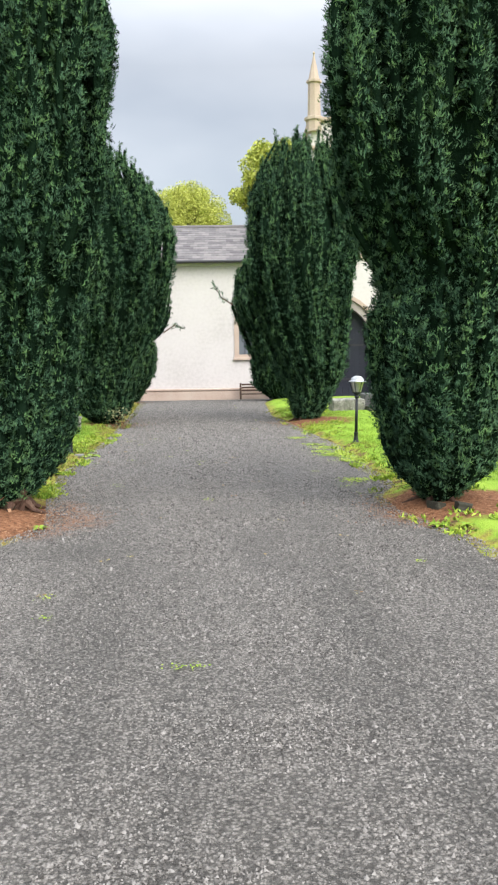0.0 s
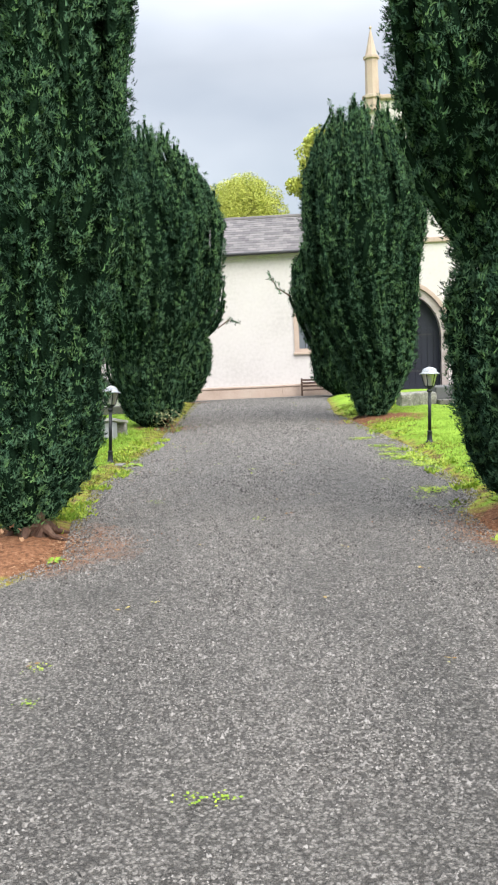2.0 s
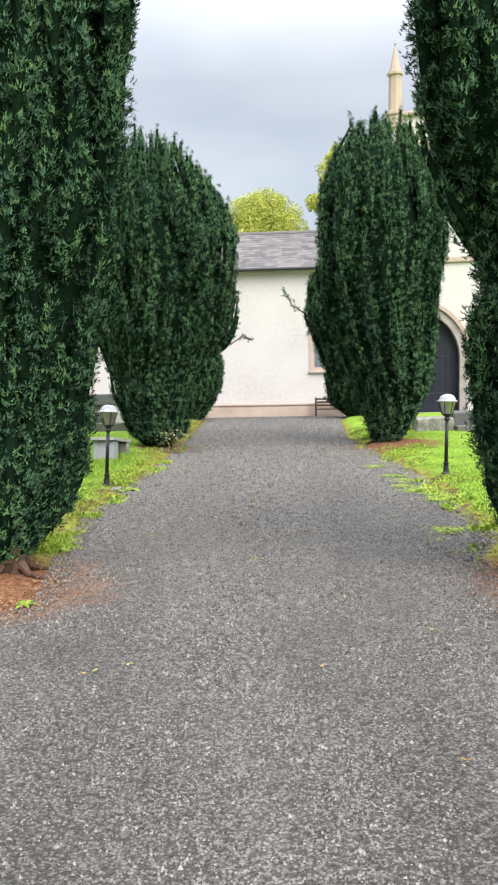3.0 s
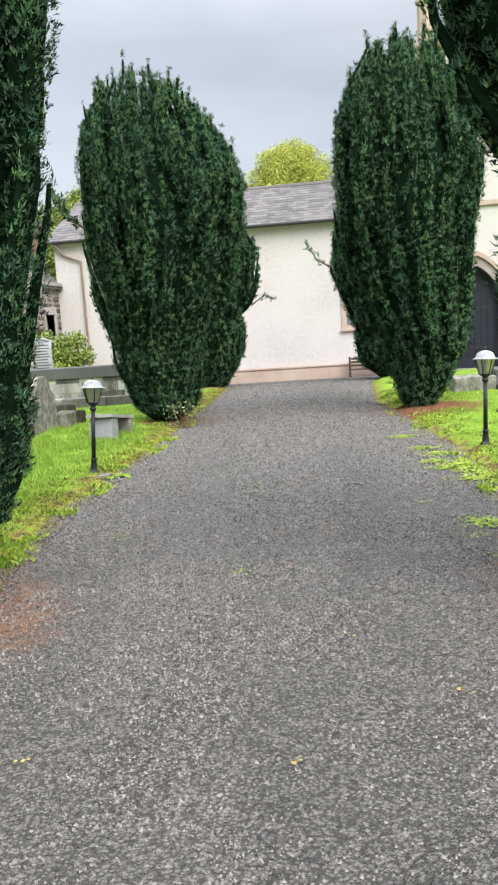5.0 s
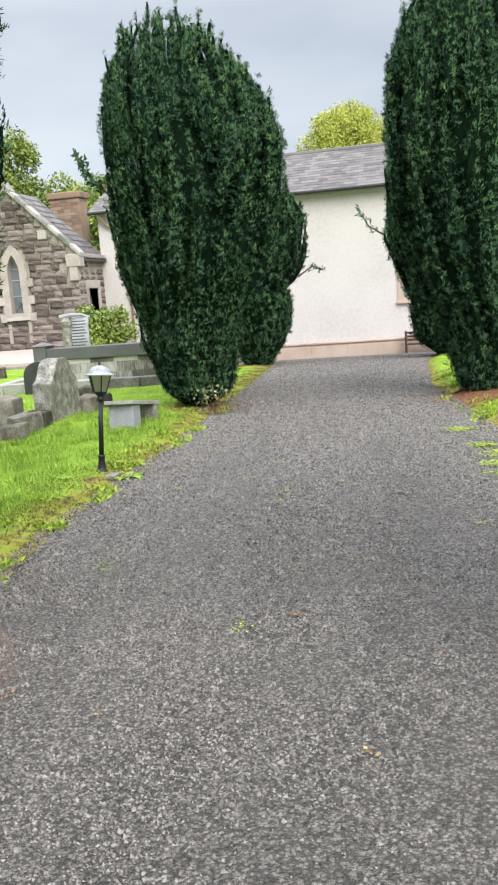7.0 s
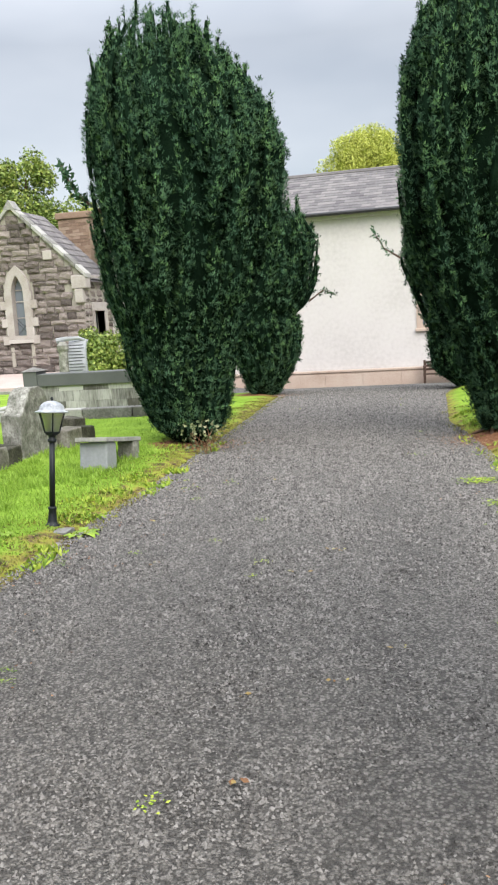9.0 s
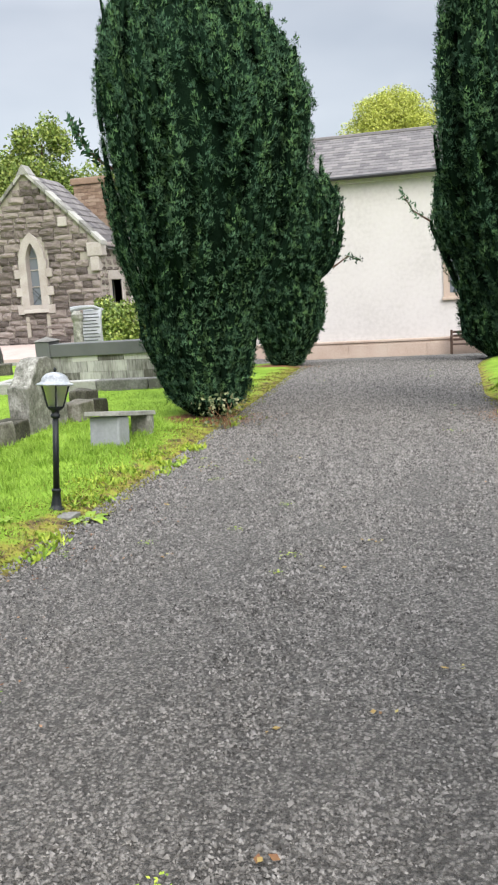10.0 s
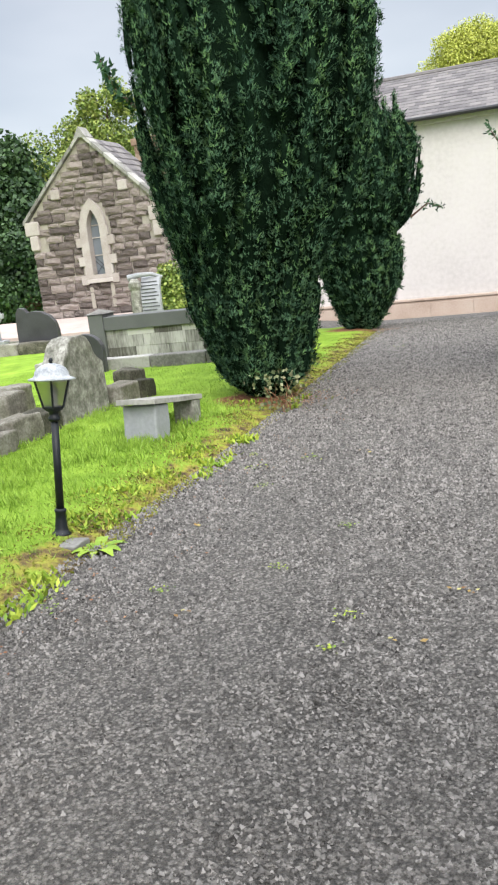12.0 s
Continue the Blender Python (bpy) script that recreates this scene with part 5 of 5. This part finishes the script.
# ---- grass, moss, weeds, leaves and loose stones ----
def blades(name, boxes, count, h0, h1, w, mat, seed, label, spread=0.5, clump=0.0, keep_out=0.0):
    """Short upright leaves over stretches of the ground beside the road."""
    rng = np.random.default_rng(seed)
    areas = np.array([(b[1] - b[0]) * (b[3] - b[2]) * b[4] for b in boxes])
    pick = rng.choice(len(boxes), count, p=areas / areas.sum())
    B = np.array(boxes)[pick]
    x, y = rng.uniform(B[:, 0], B[:, 1]), rng.uniform(B[:, 2], B[:, 3])
    if clump:
        m = max(8, count // 60)
        k = rng.integers(0, m, count)
        x, y = x[k] + rng.normal(0, clump, count), y[k] + rng.normal(0, clump, count)
    out = np.maximum(edge_at(LEFT_EDGE, y) - x, x - edge_at(RIGHT_EDGE, y))
    ok = out > keep_out * (rng.uniform(0.3, 1.7, count) if keep_out > 0 else 1)
    for lx, ly, lr in LITTER:
        ok &= (x - lx) ** 2 + (y - ly) ** 2 > (lr * rng.uniform(0.45, 1.05, count)) ** 2
    x, y = x[ok], y[ok]
    n = len(x)
    P = np.stack([x, y, np.maximum(ground_height(x, y), fall(x, y)) - 0.004], 1)
    along = unit(np.stack([rng.normal(0, spread, n), rng.normal(0, spread, n), np.ones(n)], 1))
    side = unit(np.cross(along, rng.normal(0, 1, (n, 3))))
    L = rng.uniform(h0, h1, n)
    tagged(part(name, mesh_of(name, leaf_quads(P, along, side, L, np.full(n, w)), 4, [mat]), None), label, "grass", kind="stuff")


blades("lawn_grass", [(-5.5, -2.1, 8.3, 14.5, 1.0), (-7.5, -2.2, 14.5, 19.0, 0.35), (1.6, 4.2, 8.6, 13.5, 0.9), (0.9, 4.6, 13.5, 17.8, 0.5), (-4.0, -2.0, 4.5, 8.3, 0.5)], 110000, 0.018, 0.05, 0.0032, GRASS, 41, "bright green mown grass blades", 0.55, 0.0, 0.3)
blades("long_grass", [(-4.2, -2.7, 11.5, 15.8, 1.0), (-5.0, -2.5, 8.6, 12.5, 0.5), (-3.4, -2.5, 13.2, 15.0, 1.6)], 9000, 0.05, 0.11, 0.0045, GRASS, 42, "longer green grass tufts round the stones", 0.45, 0.07, 0.2)
blades("verge_moss", [(-2.7, -1.9, 8.3, 23.0, 1.0), (0.7, 2.1, 8.3, 19.0, 0.6)], 34000, 0.012, 0.035, 0.007, MOSSLEAF, 43, "yellow-brown moss along the drive's edge", 1.2, 0.09, -0.06)
blades("verge_weeds", [(-2.5, -1.85, 8.2, 16.0, 1.0), (0.9, 1.9, 8.6, 18.0, 1.0), (1.55, 2.6, 6.2, 8.3, 0.7), (-2.6, -1.9, 8.0, 9.3, 1.0)], 9000, 0.025, 0.075, 0.011, WEED, 44, "small green weeds along the drive's edge", 1.0, 0.06, -0.12)


def flat_leaves(name, spots, per, spread, size, mat, seed, label, category, lift=0.006, rise=0.25):
    """Little drifts of leaves or creeping weeds that lie on the road."""
    rng = np.random.default_rng(seed)
    S = np.repeat(np.array(spots, dtype=float), per, 0)
    n = len(S)
    x, y = S[:, 0] + rng.normal(0, spread, n), S[:, 1] + rng.normal(0, spread * 0.8, n)
    P = np.stack([x, y, fall(x, y) + lift + rng.uniform(0, 0.012, n)], 1)
    a = rng.uniform(0, 2 * math.pi, n)
    along = unit(np.stack([np.cos(a), np.sin(a), rng.uniform(-0.05, rise, n)], 1))
    side = unit(np.cross(np.stack([rng.normal(0, 0.2, n), rng.normal(0, 0.2, n), np.ones(n)], 1), along))
    L = rng.uniform(0.6, 1.3, n) * size
    tagged(part(name, mesh_of(name, leaf_quads(P, along, side, L, L * 0.33), 4, [mat]), None), label, category, kind="stuff")


flat_leaves("creeping_weed", [(-1.21, 9.07), (-1.27, 9.18), (-1.4, 12.77), (-1.33, 11.08), (-0.67, 12.0), (-0.41, 10.62), (-0.23, 8.24), (-1.03, 4.72), (-1.12, 5.1), (-0.14, 3.96), (-0.25, 3.96), (-1.75, 13.6), (1.0, 9.94), (-0.85, 11.4), (-0.41, 10.9), (1.35, 5.8)], 24, 0.026, 0.015, WEED, 51, "small patches of creeping weed on the drive", "weed")
flat_leaves("creeping_weed", [(1.32, 12.13), (1.28, 11.7), (1.32, 11.33), (1.56, 11.14), (1.67, 10.85), (1.44, 11.4), (1.62, 11.0), (1.5, 10.8), (1.22, 12.5), (1.05, 13.4), (1.52, 11.5), (1.39, 9.28), (1.7, 10.6)], 210, 0.085, 0.03, WEED, 52, "yellow-green weed spreading over the drive's edge", "weed")
flat_leaves("fallen_leaf", [(-0.88, 5.95), (-0.71, 6.05), (0.25, 6.06), (0.81, 5.09), (0.06, 11.17), (0.0, 11.2), (-1.12, 10.84), (-1.53, 11.97), (-0.1, 9.03), (-0.17, 10.72), (0.29, 9.21), (0.04, 8.39), (-1.16, 5.15), (0.45, 7.2), (0.5, 9.6), (-0.6, 7.4), (0.9, 6.6), (-0.9, 13.6)], 3, 0.022, 0.03, FALLEN, 53, "fallen yellow and brown leaves on the drive", "fallen leaves")
flat_leaves("needle_litter", [(-1.75, 7.2), (-1.95, 7.0), (-1.6, 7.5), (-2.2, 7.1), (1.6, 7.4), (1.8, 7.2), (1.7, 7.9), (2.1, 7.0), (1.2, 15.6), (1.5, 15.4), (1.0, 15.9), (-2.2, 15.6), (-2.0, 15.9), (-2.6, 22.6)], 420, 0.24, 0.02, DRY, 54, "rust-brown needles and twigs under the yews", "leaf litter", 0.012, 0.5)

edge_spots = []
rng = random.Random(8)
for k in range(70):
    y = rng.uniform(7.5, 22.0)
    left = rng.random() < 0.6
    e = float(edge_at(LEFT_EDGE if left else RIGHT_EDGE, y))
    edge_spots.append((e + (1 if left else -1) * (0.03 + 0.75 * rng.random() ** 2), y))
flat_leaves("edge_litter", edge_spots, 9, 0.16, 0.018, DRY, 57, "brown scraps of leaf and twig along the drive's edge", "leaf litter")
flat_leaves("edge_weed", edge_spots[::4], 16, 0.05, 0.02, WEED, 58, "small yellow-green tufts sprouting in the drive", "weed")


def chippings(count, seed):
    """Loose angular stones, thinner along the two wheel tracks."""
    rng = np.random.default_rng(seed)
    y = 1.6 + 23.0 * rng.uniform(0, 1, count) ** 1.35
    a, b = edge_at(LEFT_EDGE, y), edge_at(RIGHT_EDGE, y)
    x = a + (b - a) * rng.uniform(-0.02, 1.02, count)
    mid = (a + b) / 2
    track = np.exp(-((np.abs(x - mid - 0.1 * np.sin(y * 0.7)) - 0.78) / 0.22) ** 2)
    keep = rng.uniform(0, 1, count) > 0.5 * track
    x, y = x[keep], y[keep]
    count = len(x)
    c = np.stack([x, y, fall(x, y) - 0.001], 1)
    r = (rng.uniform(0.0028, 0.0062, count) + 0.006 * rng.uniform(0, 1, count) ** 10 + 0.00045 * np.maximum(0, y - 5))[:, None]
    t = rng.uniform(0, 2 * math.pi, count)
    corner = [c + r * np.stack([np.cos(t + k * 2.09) * rng.uniform(0.7, 1.5, count), np.sin(t + k * 2.09) * rng.uniform(0.7, 1.2, count), rng.uniform(-0.2, 0.2, count)], 1) for k in range(3)]
    tipp = c + r * np.stack([rng.normal(0, 0.4, count), rng.normal(0, 0.4, count), rng.uniform(0.7, 1.6, count)], 1)
    V = np.stack([*corner, tipp], 1).reshape(-1, 3)
    i = np.arange(count)[:, None] * 4
    F = np.concatenate([i + np.array([[0, 1, 3]]), i + np.array([[1, 2, 3]]), i + np.array([[2, 0, 3]])]).astype(np.int32)
    me = bpy.data.meshes.new("chippings")
    me.vertices.add(len(V))
    me.vertices.foreach_set("co", V.astype(np.float32).ravel())
    me.loops.add(F.size)
    me.loops.foreach_set("vertex_index", F.ravel())
    me.polygons.add(len(F))
    me.polygons.foreach_set("loop_start", np.arange(len(F), dtype=np.int32) * 3)
    me.materials.append(CHIPS)
    me.update(calc_edges=True)
    tagged(part("chippings", me, None), "loose grey stone chippings on the drive", "gravel", kind="stuff")


chippings(330000, 61)


def dock_plant(x, y, count, size, seed, label):
    p = thing("dock_plant", x, y, float(ground_height(np.array(x), np.array(y))), 0, label, "weed")
    rng = random.Random(seed)
    for k in range(count):
        a, L = 2 * math.pi * k / count + rng.uniform(-0.3, 0.3), size * rng.uniform(0.7, 1.2)
        bm = bmesh.new()
        rows = []
        for i in range(6):
            t = i / 5
            w = 0.16 * L * math.sin(math.pi * min(0.97, t * 0.9 + 0.08))
            d, h = L * t * 0.85, L * (0.75 * t - 0.62 * t * t) + 0.01
            c = Vector((d * math.cos(a), d * math.sin(a), h))
            sdir = Vector((-math.sin(a), math.cos(a), 0))
            rows.append([bm.verts.new(c - sdir * w + Vector((0, 0, 0.15 * w))), bm.verts.new(c), bm.verts.new(c + sdir * w + Vector((0, 0, 0.15 * w)))])
        for q, r in zip(rows, rows[1:]):
            bm.faces.new((q[0], q[1], r[1], r[0]))
            bm.faces.new((q[1], q[2], r[2], r[1]))
        part("leaf", bm, WEED, p)


dock_plant(-1.98, 11.62, 9, 0.20, 3, "broad-leaved bright green weed beside the lamp post")
dock_plant(-2.45, 11.35, 6, 0.10, 4, "small leafy green weed at the verge")
dock_plant(-1.62, 7.05, 6, 0.10, 5, "small leafy green weed in the litter under the yew")
dock_plant(1.75, 6.9, 7, 0.12, 6, "small leafy green weed in the litter under the yew")
dock_plant(1.95, 6.75, 6, 0.12, 7, "small leafy green weed in the litter under the yew")


def stalks(x, y, count, h, mat, seed, label, category):
    t = thing("dry_stalks" if mat is DRY else "ivy", x, y, float(ground_height(np.array(x), np.array(y))), 0, label, category)
    rng = np.random.default_rng(seed)
    st = bmesh.new()
    for k in range(count):
        a, r = rng.uniform(0, 6.28), rng.uniform(0.02, 0.2)
        d = Vector((rng.normal(0, 0.35), rng.normal(0, 0.35), 1)) * h * rng.uniform(0.5, 1.1)
        b = Vector((r * math.cos(a), r * math.sin(a), -0.02))
        tube(st, [b, b + d * 0.6, b + d + Vector((rng.normal(0, 0.06), rng.normal(0, 0.06), -0.04))], [0.006, 0.004, 0.002], 4)
    part("stems", st, DRY, t)
    n = count * 12
    P = np.stack([rng.normal(0, 0.16, n), rng.normal(0, 0.12, n), rng.uniform(0.02, 1.0, n) * h], 1)
    along = unit(rng.normal(0, 1, (n, 3)))
    side = unit(np.cross(along, rng.normal(0, 1, (n, 3))))
    L = rng.uniform(0.03, 0.06, n)
    tagged(part("leaves", mesh_of("leaves", leaf_quads(P, along, side, L, L * 0.4), 4, [mat]), None, t), kind="stuff")


IVY = material("grey_green_ivy", [(0.06, 0.08, 0.03), (0.16, 0.18, 0.08), (0.30, 0.30, 0.18)], 6, 40, 0.6, 0, island=True)
stalks(-2.05, 15.35, 16, 0.42, IVY, 71, "pale ivy and dead stalks at the yew's foot", "ivy")
stalks(-2.35, 7.25, 12, 0.2, DRY, 72, "dead bracken stalks at the yew's foot", "dead plant")
for k, (x, y, r) in enumerate(((-2.08, 6.75, 0.10), (-2.3, 6.9, 0.08), (2.05, 7.25, 0.1), (1.85, 7.45, 0.07))):
    st = tagged(new("loose_stone"), "rough mossy stone lying among the litter", "stone")
    st.matrix_world = pose(x, y, float(ground_height(np.array(x), np.array(y))), 10, 5, 40 * k)
    part("stone", rough_block(-r, r, -r * 0.7, r * 0.7, -r * 0.4, r * 0.55, 0.03, 4, k), MOSSY, st)
